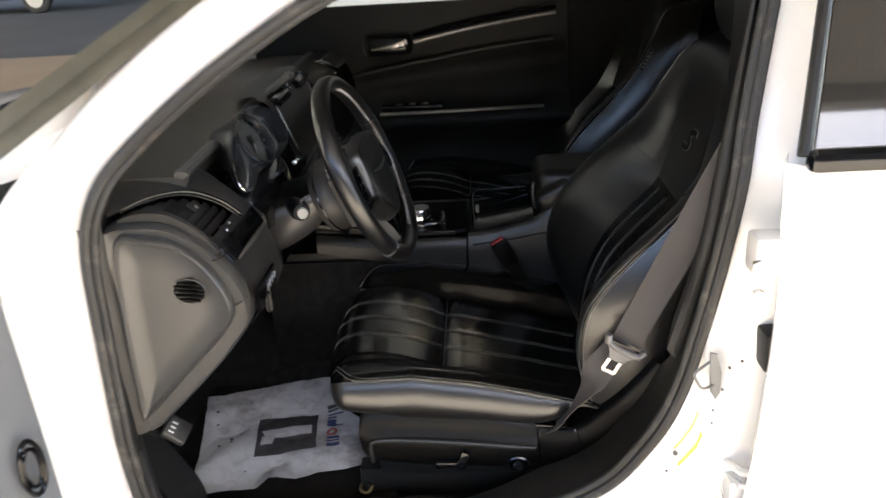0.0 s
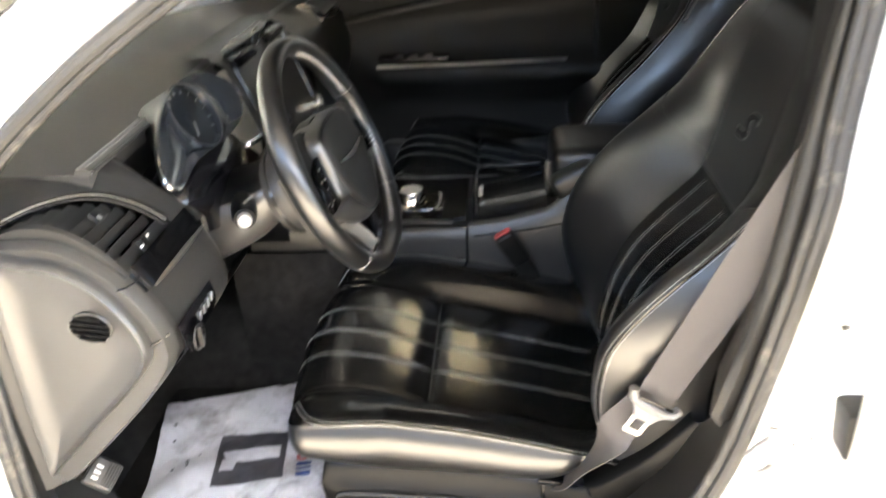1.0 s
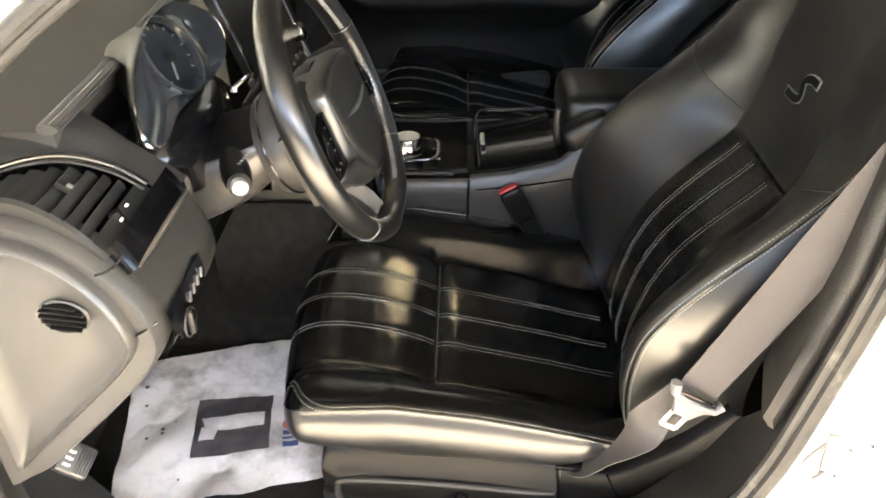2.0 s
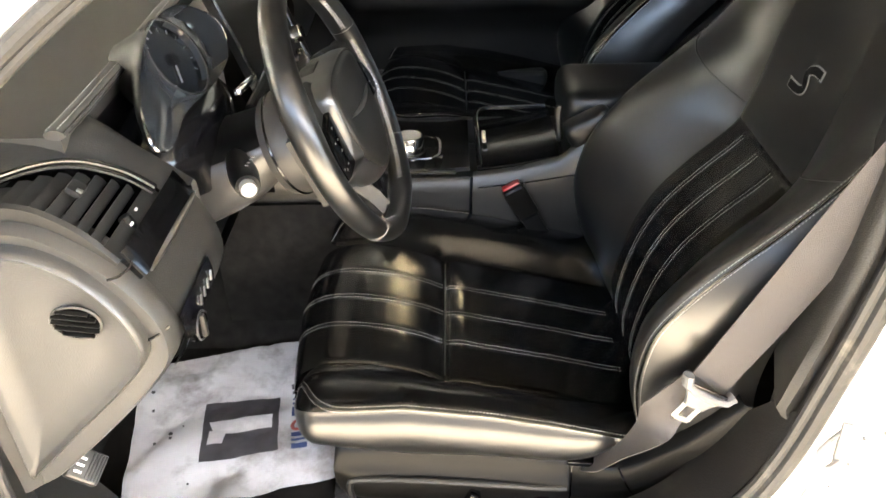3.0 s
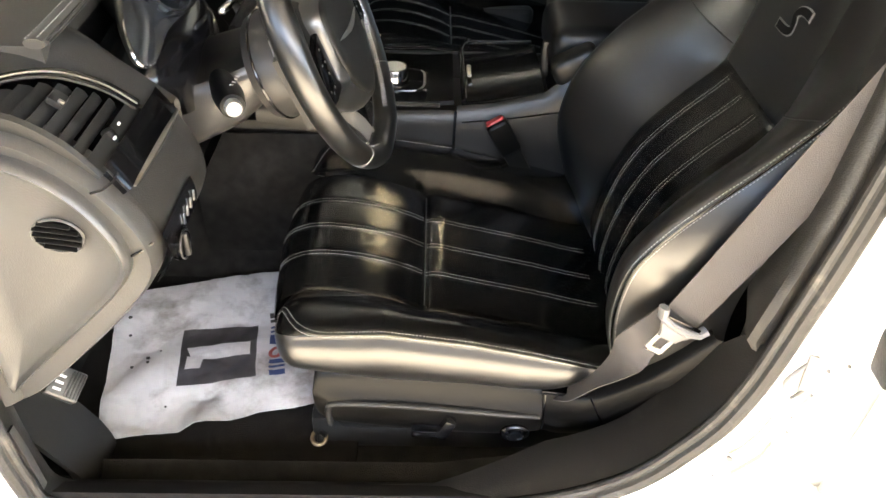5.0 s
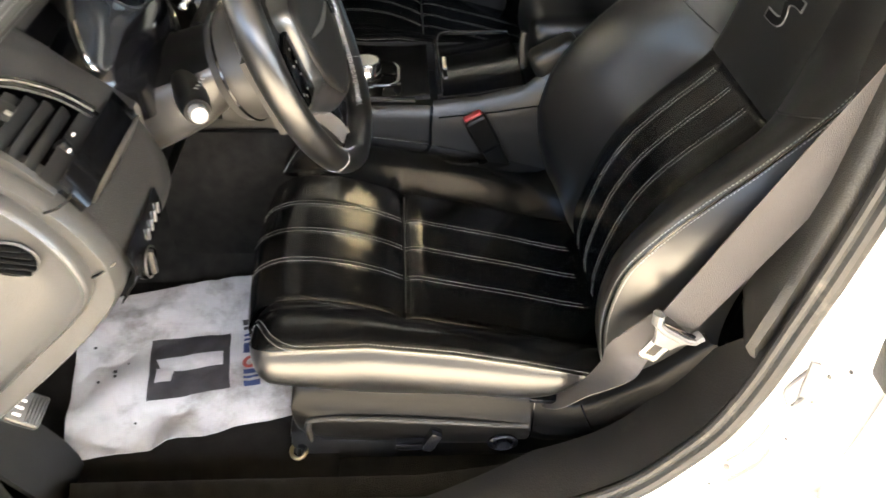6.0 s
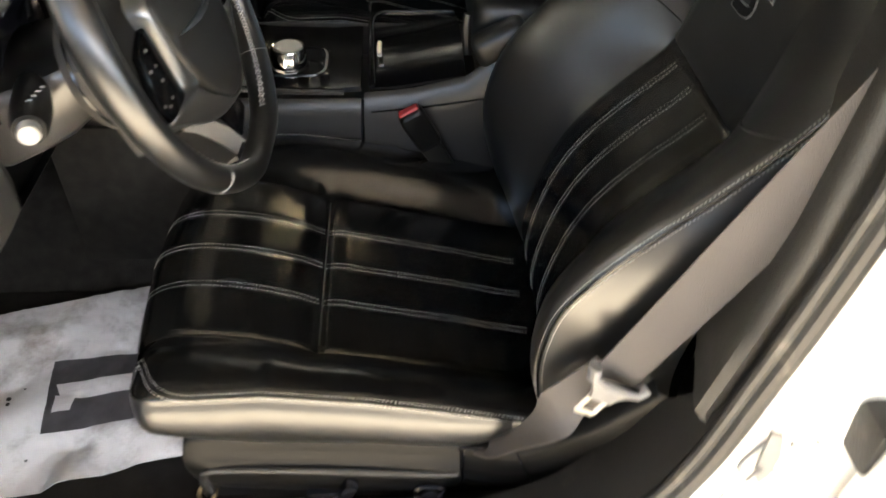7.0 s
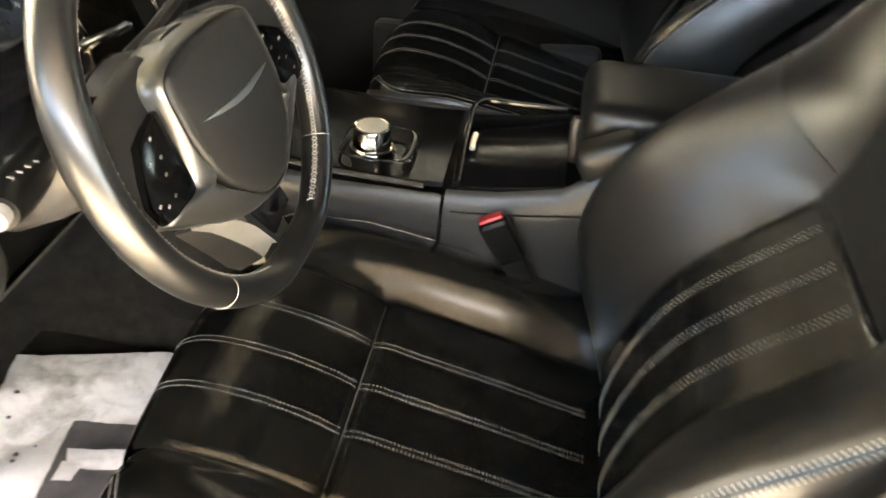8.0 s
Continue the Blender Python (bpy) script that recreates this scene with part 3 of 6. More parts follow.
def rear_skin(u, v):
    z = 0.36 + 0.655 * v
    x0 = lerp_table([(0.36, 0.447), (0.55, 0.459), (0.64, 0.465), (0.82, 0.474), (0.96, 0.475), (1.02, 0.479)], z)
    x = x0 + (1.432 - x0) * u
    y = 0.985 - 0.022 * math.sin(math.pi * v) + 0.035 * v ** 3
    r = max(0.0, 1 - u * 26)
    return Vector((x + 0.004 * (1 - r), y + 0.028 * r ** 2.2, z))


part("skin", solid(surface(rear_skin, 60, 20), 0.006), PAINT, rd)
part("edge", loft([[rear_skin(0, k / 12) + Vector((o, d, 0)) for k in range(13)] for o, d in ((0.0, 0.0), (0.004, 0.02), (0.02, 0.05))]), PAINT, rd)
part("waist_strip", box((0.97, 1.015, 1.026), (0.96, 0.028, 0.026), 0.008), GLOSS, rd, "black waist strip")
wnd = part("window", plate([(0.508, 1.040, 1.035), (1.40, 1.040, 1.035), (1.28, 1.171, 1.335), (0.562, 1.171, 1.335)], (0, 0.004, 0.002), 0), DARK_GLASS, rd, "dark tinted side window")
part("window_frame", tube([(0.488, 1.025, 1.03), (0.505, 1.064, 1.12), (0.54, 1.145, 1.31), (0.56, 1.165, 1.345)], 0.010, 8, flat=0.8), DARK_PLASTIC, wnd)
part("division_bar", tube([(0.612, 1.032, 1.03), (0.632, 1.095, 1.17), (0.652, 1.165, 1.335)], 0.0028, 6), CHROME, wnd)

# ---- open front door ----
fd = thing("front_door", (-0.62, 1.0, 0.3), "open front door with a grey moulded inner panel", "car door")
dv = Vector((-0.20, -0.98, 0)).normalized()


def door_point(a, z, t=0.0):
    return Vector((-0.580, 1.012, 0)) + dv * a + Vector((0.98, -0.2, 0)) * t + Vector((0, 0, z))


def door_inner(u, v):
    b = 0.02 * math.sin(math.pi * v) ** 0.7 * min(1.0, u * 4)
    return door_point(0.01 + 0.98 * u, 0.34 + 0.62 * v, b)


part("inner_panel", surface(door_inner, 20, 14), TRIM_GREY, fd)
part("skin", solid(surface(lambda u, v: door_point(-0.02 + 1.04 * u, 0.33 + 0.66 * v, -0.09), 4, 6), 0.01), PAINT, fd)
part("door_edge", loft([[door_point(0.005, z, t) for z in (0.34, 0.6, 0.96)] for t in (-0.09, -0.05, -0.004)]), PAINT, fd)
sp = door_point(0.062, 0.640, 0.0215)
for rr_, rad_ in ((1.0, 0.0040), (0.70, 0.003)):
    part("speaker_ring", tube([sp + dv * 0.020 * rr_ * math.cos(a) + Vector((0, 0, 0.045 * rr_ * math.sin(a))) for a in (2 * math.pi * k / 24 for k in range(24))], rad_, 8, closed=True), GLOSS, fd, "oval speaker ring")
part("window_frame", tube(spline([door_point(0.0, 0.98, -0.05), door_point(0.25, 1.12, -0.07), door_point(0.55, 1.28, -0.1), door_point(0.8, 1.30, -0.1), door_point(0.98, 1.22, -0.08), door_point(1.0, 0.96, -0.05)], 6), 0.018, 8), PAINT, fd)

# ---- passenger door and far side ----
pd = thing("passenger_door", (0.0, 2.5, 0.3), "closed passenger door with black trim and chrome strips", "car door")
PDY = 2.475


def pd_panel(u, v):
    x = -0.60 + 1.02 * u
    z = 0.36 + 0.755 * v
    arm = math.exp(-((z - 0.755) / 0.055) ** 2) * 0.055 * min(1, max(0, (x + 0.30) / 0.08))
    sw = 0.90 + 0.10 * max(0, (x + 0.33)) ** 0.5 * 1.0
    bowl = -0.020 * max(0, math.exp(-((z - (sw - 0.055)) / 0.05) ** 2)) * min(1, max(0, (x + 0.33) / 0.1))
    return Vector((x, PDY - arm - bowl + 0.02 * (1 - v) ** 2, z))


part("panel", surface(pd_panel, 60, 60), DOOR_TRIM, pd, "black door trim panel")
part("upper_strip", tube(spline([(-0.105, PDY - 0.012, 1.000), (0.05, PDY - 0.012, 1.030), (0.2, PDY - 0.012, 1.052), (0.325, PDY - 0.012, 1.066)], 5), 0.0085, 8, flat=0.7), BRUSHED, pd, "chrome upper strip")
part("upper_gloss", tube(spline([(-0.105, PDY - 0.006, 1.018), (0.05, PDY - 0.006, 1.048), (0.2, PDY - 0.006, 1.070), (0.325, PDY - 0.006, 1.084)], 5), 0.012, 8, flat=0.6), GLOSS, pd)
part("armrest_strip", tube(spline([(-0.22, PDY - 0.062, 0.793), (0.0, PDY - 0.066, 0.795), (0.15, PDY - 0.066, 0.797), (0.285, PDY - 0.064, 0.798)], 5), 0.0048, 8), BRUSHED, pd, "thin chrome armrest strip")
part("switch_plate", box((-0.12, PDY - 0.045, 0.812), (0.19, 0.05, 0.012), 0.004), GLOSS, pd)
for k in range(3):
    part("window_switch", box((-0.16 + 0.04 * k, PDY - 0.055, 0.822), (0.024, 0.018, 0.010), 0.003), GLOSS, pd)
part("swoosh", tube(spline([(-0.33, PDY - 0.006, 0.90), (-0.25, PDY - 0.012, 0.915), (-0.063, PDY - 0.014, 0.945), (0.12, PDY - 0.014, 0.972), (0.32, PDY - 0.014, 0.992)], 6), 0.006, 8), DARK_PLASTIC, pd)
hb = part("handle_bezel", box((-0.185, PDY - 0.006, 0.995), (0.150, 0.060, 0.066), 0.027, 5), DOOR_TRIM, pd)
part("handle_cup", box((-0.185, PDY - 0.028, 0.998), (0.118, 0.020, 0.044), 0.009, 3), GLOSS, hb)
part("door_handle", tube(spline([(-0.232, PDY - 0.042, 0.988), (-0.19, PDY - 0.047, 0.992), (-0.145, PDY - 0.047, 0.998), (-0.125, PDY - 0.042, 1.005)], 5), lambda t: 0.007 + 0.008 * t, 8, flat=0.8), CHROME, hb, "chrome inner door handle")
part("map_pocket", box((0.02, PDY - 0.02, 0.50), (0.5, 0.05, 0.14), 0.03, 3), DARK_PLASTIC, pd)
pw = part("window", plate([(-0.58, 2.52, 1.11), (0.44, 2.52, 1.11), (0.40, 2.44, 1.32), (-0.10, 2.44, 1.32)], (0, 0.004, 0), 0), GLASS, pd)
pw.visible_shadow = False
# unseen dark bar added over the far window to trim its reflection on the cushion
part("far_window_blocker", tube([(-0.16, 2.445, 1.318), (0.1, 2.44, 1.330), (0.6, 2.44, 1.335), (1.4, 2.44, 1.325)], 0.034, 10), HEADLINER, car)
part("far_pillar_trim", box((0.505, 2.47, 0.83), (0.29, 0.08, 0.98), 0.03), MATT, car)
part("far_rear_panel", box((1.05, 2.50, 0.70), (1.0, 0.06, 0.80), 0.02), DARK_PLASTIC, car)
part("far_rear_window", plate([(0.58, 2.53, 1.11), (1.40, 2.53, 1.11), (1.30, 2.45, 1.33), (0.60, 2.45, 1.33)], (0, 0.004, 0), 0), DARK_GLASS, car)

# ---- floor ----
part("carpet", surface(lambda u, v: Vector((-0.88 + 2.4 * u, 1.155 + 1.33 * v, 0.305 + 0.34 * max(0, 1 - u * 7.5) ** 1.3 + 0.14 * math.exp(-((v - 0.5) / 0.09) ** 4))), 40, 40), CARPET, car, "black carpet with dust")
fm = thing("floor_mat", (-0.35, 1.42, 0.31), "black pile floor mat on the carpet", "floor mat")
part("mat_surface", box((-0.35, 1.42, 0.312), (0.50, 0.46, 0.010), 0.004), MAT_CLOTH, fm)
g = part("grommet", tube([Vector((-0.16, 1.256, 0.330)) + Vector((0.011 * math.cos(a), 0.011 * math.sin(a), 0.004 * math.sin(a))) for a in (2 * math.pi * k / 20 for k in range(20))], 0.0032, 8, closed=True), BRASS, fm, "brass mat grommet")
part("hook", tube(spline([(-0.16, 1.256, 0.318), (-0.158, 1.258, 0.338), (-0.148, 1.252, 0.340)], 4), 0.004, 8), DARK_PLASTIC, fm)

# ---- seats ----
SC = 1.45
CUSH = spline([(-0.16, 0, 0.455), (-0.20, 0, 0.49), (-0.214, 0, 0.535), (-0.203, 0, 0.574), (-0.172, 0, 0.594), (-0.13, 0, 0.598), (-0.08, 0, 0.591), (-0.035, 0, 0.577), (-0.008, 0, 0.564),
               (0.0, 0, 0.5580), (0.008, 0, 0.5602), (0.016, 0, 0.5606), (0.028, 0, 0.5590), (0.050, 0, 0.5533), (0.10, 0, 0.5418), (0.17, 0, 0.5255), (0.24, 0, 0.507), (0.32, 0, 0.49)], 6)
HB = [(0.0, 0.0), (0.143, 0.0), (0.148, -0.006), (0.153, -0.014), (0.158, 0.004), (0.175, 0.021), (0.195, 0.037), (0.215, 0.045), (0.230, 0.044), (0.241, 0.034), (0.246, 0.026)]


def cush_at(p, d):
    """The cushion's top over the profile point p, d metres from its middle line."""
    a = abs(d)
    h = lerp_table(HB, a)
    wf = max(0.0, min(1.0, (0.0 - p.x) / 0.14))
    low = max(0.0, min(1.0, (p.z - 0.49) / 0.09))
    groove = max(0.0, 1 - abs(p.x) / 0.02)
    crown = 0.001 * (1 - (d / 0.15) ** 2) if a < 0.15 else 0.0
    kx = (0.030 * max(0.0, (a - 0.10) / 0.146) ** 2 - 0.012 * max(0.0, 1 - a / 0.2)) * wf
    rib = 0.0
    if a < 0.14:
        for s in (-0.067, 0.0, 0.067):
            rib -= 0.0007 * math.exp(-((d - s) / 0.0045) ** 2)
    lift = h * (0.25 + 0.75 * low) + (0.006 * groove if a > 0.15 else 0.0)
    return Vector((p.x + kx, SC + d, p.z + lift + (crown + rib) * low))


PIPE = [(-0.20, 0.598), (-0.12, 0.603), (-0.05, 0.606), (0.06, 0.590), (0.144, 0.571), (0.234, 0.547), (0.32, 0.525)]
FOOT = [(-0.20, 0.548), (-0.139, 0.537), (-0.05, 0.524), (0.066, 0.517), (0.130, 0.508), (0.165, 0.506), (0.190, 0.510), (0.210, 0.520), (0.225, 0.536), (0.25, 0.538), (0.32, 0.518)]
TOPLINE = [(p.x, p.z) for p in CUSH if p.z > 0.56 or p.x > -0.1]
BOL_X = [-0.165 + 0.475 * k / 50 for k in range(51)]


def bolster_ring(x, sg, shrink=1.0, dx=0.0):
    """One section of a side bolster from the crease over the piping down to its foot."""
    zc = lerp_table(TOPLINE, max(x, -0.17)) - 0.0035
    zp = lerp_table(PIPE, x)
    zf = lerp_table(FOOT, x)
    zt = zp + 0.0055
    h = zp - zf
    k = max(0.08, min(1.0, h / 0.073))
    prof = [(0.1455, zc), (0.152, zc + 0.004), (0.163, zc + 0.3 * (zt - zc)), (0.178, zc + 0.66 * (zt - zc)), (0.195, zc + 0.90 * (zt - zc)), (0.212, zt), (0.226, zt + 0.0005), (0.237, zt - 0.001), (0.2432, zp),
            (0.2432 + 0.0023 * k, zp - 0.006 * k), (0.2432 + 0.0083 * k, zp - 0.018 * k), (0.2432 + 0.0128 * k, zp - 0.034 * k), (0.2432 + 0.0140 * k, zp - 0.05 * k), (0.2432 + 0.0105 * k, zf + 0.012 * k), (0.2432 + 0.001 * k, zf), (0.228, zf - 0.008)]
    pts = spline([(d, 0, z) for d, z in prof], 3)
    return [Vector((x + dx, SC + sg * (0.195 + (p.x - 0.195) * shrink), 0.568 + (p.z - 0.568) * shrink)) for p in pts]


CAPS = [(math.cos(a), -0.036 * math.sin(a)) for a in (1.45, 1.25, 1.0, 0.75, 0.5, 0.25)]

BACK = [(0.46, 0.300), (0.52, 0.283), (0.57, 0.284), (0.62, 0.293), (0.67, 0.308), (0.72, 0.334), (0.77, 0.376), (0.82, 0.425), (0.85, 0.441), (0.90, 0.455), (0.95, 0.466), (1.02, 0.482), (1.07, 0.496), (1.10, 0.515), (1.113, 0.545)]
NEAR_CREST = (0.290, 0.266, 0.249, 0.238, 0.237, 0.247, 0.279, 0.323, 0.354, 0.401, 0.440, 0.473, 0.497, 0.519, 0.548)
FAR_CREST = (0.290, 0.264, 0.245, 0.231, 0.226, 0.236, 0.258, 0.296, 0.326, 0.382, 0.434, 0.473, 0.497, 0.519, 0.548)
FW = [(0.0, 0.0), (0.095, 0.0), (0.106, -0.03), (0.115, 0.05), (0.14, 0.30), (0.17, 0.62), (0.20, 0.90), (0.22, 1.0), (0.236, 0.98), (0.243, 0.88)]
bx = spline([(x, 0, z) for z, x in BACK], 5)
near_x, far_x = [spline([(c, 0, z) for (z, x), c in zip(BACK, row)], 5) for row in (NEAR_CREST, FAR_CREST)]


def back_at(i, d):
    """The backrest's front at height step i, d from its middle line."""
    a = abs(d)
    z = bx[i].z
    w = 1.0 - 0.20 * max(0.0, min(1.0, (z - 0.93) / 0.18)) ** 2
    f = lerp_table(FW, a)
    x = bx[i].x + ((near_x if d < 0 else far_x)[i].x - bx[i].x) * f
    rib = 0.0
    if a < 0.10 and z < 0.84:
        for s in (-0.057, 0.0, 0.057):
            rib += 0.0007 * math.exp(-((d - s) / 0.0045) ** 2)
    fold = 0.0022 * math.exp(-((z - 0.833) / 0.006) ** 2) if a < 0.105 else 0.0
    top = 0.02 * (a / 0.24) ** 4 * max(0.0, (z - 0.95) / 0.15)
    return Vector((x + rib + fold, SC + 0.008 + d * w, z - top))


def back_point(z, d):
    """The backrest's front at the height z."""
    i = max(0, min(len(bx) - 2, sum(p.z <= z for p in bx) - 1))
    k = (z - bx[i].z) / max(1e-6, bx[i + 1].z - bx[i].z)
    return back_at(i, d).lerp(back_at(i + 1, d), k)


def seat(name, label, switches=True):
    s = thing(name, (0, SC, 0.30), label, "car seat", "front seats")
    dd = [-0.1465 + 0.293 * k / 62 for k in range(63)]
    cushion = part("cushion", loft([[cush_at(p, d) for d in dd] for p in CUSH]), LEATHER, s, "black leather cushion with pale stitching", smooth=180)
    for sg in (-1, 1):
        rings = [bolster_ring(BOL_X[0], sg, k, dx) for k, dx in CAPS] + [bolster_ring(x, sg) for x in BOL_X]
        b = part("bolster", loft([r[:25] for r in rings]), LEATHER, s, "padded black leather bolster", smooth=180)
        part("side_panel", loft([r[24:] for r in rings]), SIDE_VINYL, b, "smooth black side panel", smooth=180)

        def edge(off, skip):
            """A line along the bolster's outer edge that curls round its nose to the crease."""
            pts = []
            for r in rings[:-skip]:
                xr = sum(p.x for p in r) / len(r)
                u = max(0.0, min(1.0, (-0.118 - xr) / 0.082))
                k = (24 - 20 * u ** 2.4) + off
                i = max(0, min(len(r) - 2, int(k)))
                pts.append(r[i].lerp(r[i + 1], k - i))
            return pts
        part("piping", tube([p + Vector((0, sg * 0.0006, 0.0006)) for p in edge(0, 4)], 0.0020, 8), LEATHER, b)
        lines = [[p + Vector((-0.0003, 0, 0.0009)) for p in edge(-1.3, 5)], [p + Vector((-0.0006, sg * 0.0012, 0.0002)) for p in edge(1, 5)]]
        part("stitching", dashes(lines, r=0.00045), THREAD, b)
    lines = []
    for y in (-0.067, 0.0, 0.067):
        for o in (-0.0037, 0.0037):
            lines.append([cush_at(p, y + o) + Vector((0, 0, 0.0007)) for p in CUSH[16:54]])
            lines.append([cush_at(p, y + o) + Vector((0, 0, 0.0007)) for p in CUSH[55:-4]])
    part("stitching", dashes(lines, r=0.0003), THREAD, cushion, "double rows of pale thread")
    part("cross_seam", tube([cush_at(CUSH[54], -0.135 + 0.27 * k / 30) + Vector((0, 0, -0.0005)) for k in range(31)], 0.0012, 6), DARK_PLASTIC, cushion)

    # backrest
    n = len(bx)
    dd = [-0.105 + 0.21 * k / 42 for k in range(43)]
    cut_z = next(i for i in range(n) if bx[i].z > 0.833)
    back = part("backrest", loft([[back_at(i, d) for d in dd] for i in range(cut_z + 1)]), LEATHER, s, "black leather backrest with pale stitching", smooth=180)
    part("upper_panel", loft([[back_at(i, d) for d in dd] for i in range(cut_z, n)]), SMOOTH, back, "smooth black upper panel", smooth=180)
    for sg in (-1, 1):
        rings = []
        for i in range(n):
            r = [back_at(i, sg * (0.1055 + (0.243 - 0.1055) * k / 20)) for k in range(21)]
            e = r[-1]
            dep = 0.135 - 0.05 * max(0.0, (e.z - 0.9) / 0.2)
            for k in range(1, 9):
                t = k / 8
                r.append(Vector((e.x + dep * t, e.y + sg * (0.030 * math.sin(math.pi * min(1, t * 0.62)) - 0.004 * t * t), e.z + 0.012 * t)))
            rings.append(r)
        b = part("back_bolster", loft([r[:21] for r in rings]), SMOOTH, s, "smooth black leather bolster", smooth=180)
        part("side_panel", loft([r[20:] for r in rings]), SIDE_VINYL if switches else ARM, b, "smooth black side panel", smooth=180)
        pts = [back_at(i, sg * 0.2425) + Vector((-0.0008, sg * 0.0010, 0)) for i in range(6, n)]
        part("piping", tube(pts, 0.0019, 8), LEATHER, b)
        lines = [[back_at(i, sg * 0.2398) + Vector((-0.0015, sg * 0.0008, 0)) for i in range(6, n - 4)],
                 [rings[i][20].lerp(rings[i][21], 0.16) + Vector((0, sg * 0.0014, 0)) for i in range(6, n - 4)]]
        part("stitching", dashes(lines, r=0.00045), THREAD, b)
        part("seam", tube([back_at(i, sg * 0.1055) + Vector((0.001, 0, 0)) for i in range(4, n)], 0.0009, 6), DARK_PLASTIC, b)
        part("bolster_seam", tube([back_point(0.856 + 0.064 * j / 20, sg * (0.108 + 0.132 * j / 20)) + Vector((-0.0001, 0, 0)) for j in range(21)], 0.0014, 6), DARK_PLASTIC, b)
    part("back_shell", loft([[Vector((bx[i].x + 0.105 - 0.03 * (2 * k / 16 - 1) ** 4, SC + 0.008 + 0.243 * (2 * k / 16 - 1) * (1 - 0.2 * max(0, min(1, (bx[i].z - 0.93) / 0.18)) ** 2), bx[i].z + 0.006)) for k in range(17)] for i in range(n)]), DARK_PLASTIC, s)
    rt = n - 1
    part("back_top", loft([[back_at(rt, d) for d in (-0.24, -0.12, 0, 0.12, 0.24)], [back_at(rt, d) + Vector((0.05, 0, 0.006)) for d in (-0.24, -0.12, 0, 0.12, 0.24)], [back_at(rt, d) + Vector((0.10, 0, -0.01)) for d in (-0.24, -0.12, 0, 0.12, 0.24)]]), LEATHER, s)
    lines = []
    for y in (-0.057, 0.0, 0.057):
        for o in (-0.0037, 0.0037):
            lines.append([back_at(i, y + o) + Vector((-0.0009, 0, 0.0003)) for i in range(4, cut_z - 1)])
    part("stitching", dashes(lines, r=0.0003), THREAD, back)
    part("panel_seam", tube([back_at(cut_z, -0.104 + 0.208 * k / 30) + Vector((0.001, 0, 0)) for k in range(31)], 0.0009, 6), DARK_PLASTIC, back)
    # raised letter on the upper panel
    shape = [(0.035, 0.0160), (0.016, 0.0165), (0.003, 0.0125), (-0.002, 0.006), (0.001, 0.0), (0.004, -0.006), (0.003, -0.0125), (-0.010, -0.0165), (-0.038, -0.0165)]

    def on_back(a, h, lift):
        i = min(range(n), key=lambda k: abs(bx[k].z - (0.941 + h)))
        i = max(1, min(n - 2, i))
        k = (0.941 + h - bx[i].z) / (bx[i + 1].z - bx[i].z)
        return back_at(i, -0.017 - a).lerp(back_at(i + 1, -0.017 - a), k) + Vector((-lift, 0, 0.2 * lift))
    letter = [Vector((q.x, q.y)) for q in spline([(a, h, 0) for a, h in shape], 5)]

    def ribbon(w, lift, trim):
        pts = letter[trim:len(letter) - trim]
        rows = ([], [], [])
        for k, p in enumerate(pts):
            d = (pts[min(k + 1, len(pts) - 1)] - pts[max(k - 1, 0)]).normalized()
            nrm = Vector((-d.y, d.x))
            for row, o in zip(rows, (-w, 0.0, w)):
                row.append(on_back(p.x + nrm.x * o, p.y + nrm.y * o, lift))
        return solid(loft(rows), 0.0006)
    em = part("emblem_letter", ribbon(0.0066, 0.0016, 0), CAP_GREY, back, "embroidered letter S outlined in pale thread")
    part("letter_fill", ribbon(0.0048, 0.0026, 1), SHIELD, em)

    # small woven tag with pale marks on the outer edge
    k0 = min(range(n), key=lambda k: abs(bx[k].z - 0.935))
    k1 = min(range(n), key=lambda k: abs(bx[k].z - 0.985))
    pa, pb_ = back_at(k0, -0.243) + Vector((0.010, -0.006, 0)), back_at(k1, -0.243) + Vector((0.010, -0.006, 0))
    tag = part("tag", tube([pa, pb_], 0.0065, 8, flat=0.3, up=(0, -1, 0)), SHIELD, s, "small black tag with pale marks")
    for k in range(5):
        part("tag_mark", box(pa.lerp(pb_, 0.15 + 0.175 * k) + Vector((0, -0.0022, 0)), (0.006, 0.001, 0.0035), 0), CAP_GREY, tag)
    # head restraint on two posts
    def hr(u, v):
        a = 2 * math.pi * v
        z = 1.105 + 0.185 * u
        k = (math.sin(math.pi * (0.06 + 0.88 * u)) ** 0.35)
        ca, sa = math.cos(a), math.sin(a)
        return Vector((0.565 + 0.062 * k * math.copysign(abs(ca) ** 0.6, ca) + 0.02 * u, SC + 0.008 + 0.135 * k * math.copysign(abs(sa) ** 0.6, sa), z))
    h = bmesh.new()
    loft([[hr(i / 14, j / 32) for j in range(32)] for i in range(15)], closed=True, cap=True, bm=h)
    head = part("head_restraint", h, SMOOTH, s, smooth=180)
    for sg in (-1, 1):
        part("post", tube([(0.565, SC + sg * 0.06, 1.06), (0.57, SC + sg * 0.06, 1.15)], 0.007, 8), CHROME, head)

    # plinth and rails under the cushion
    part("frame_box", box((0.05, SC, 0.43), (0.36, 0.42, 0.13), 0.02), DARK_PLASTIC, s)
    for sg in (-1, 1):
        part("rail", box((0.06, SC + sg * 0.17, 0.335), (0.46, 0.04, 0.07), 0.006), DARK_PLASTIC, s)
    # side shield
    for sg in (-1, 1) if switches else (1, -1):
        y0 = SC + sg * 0.235
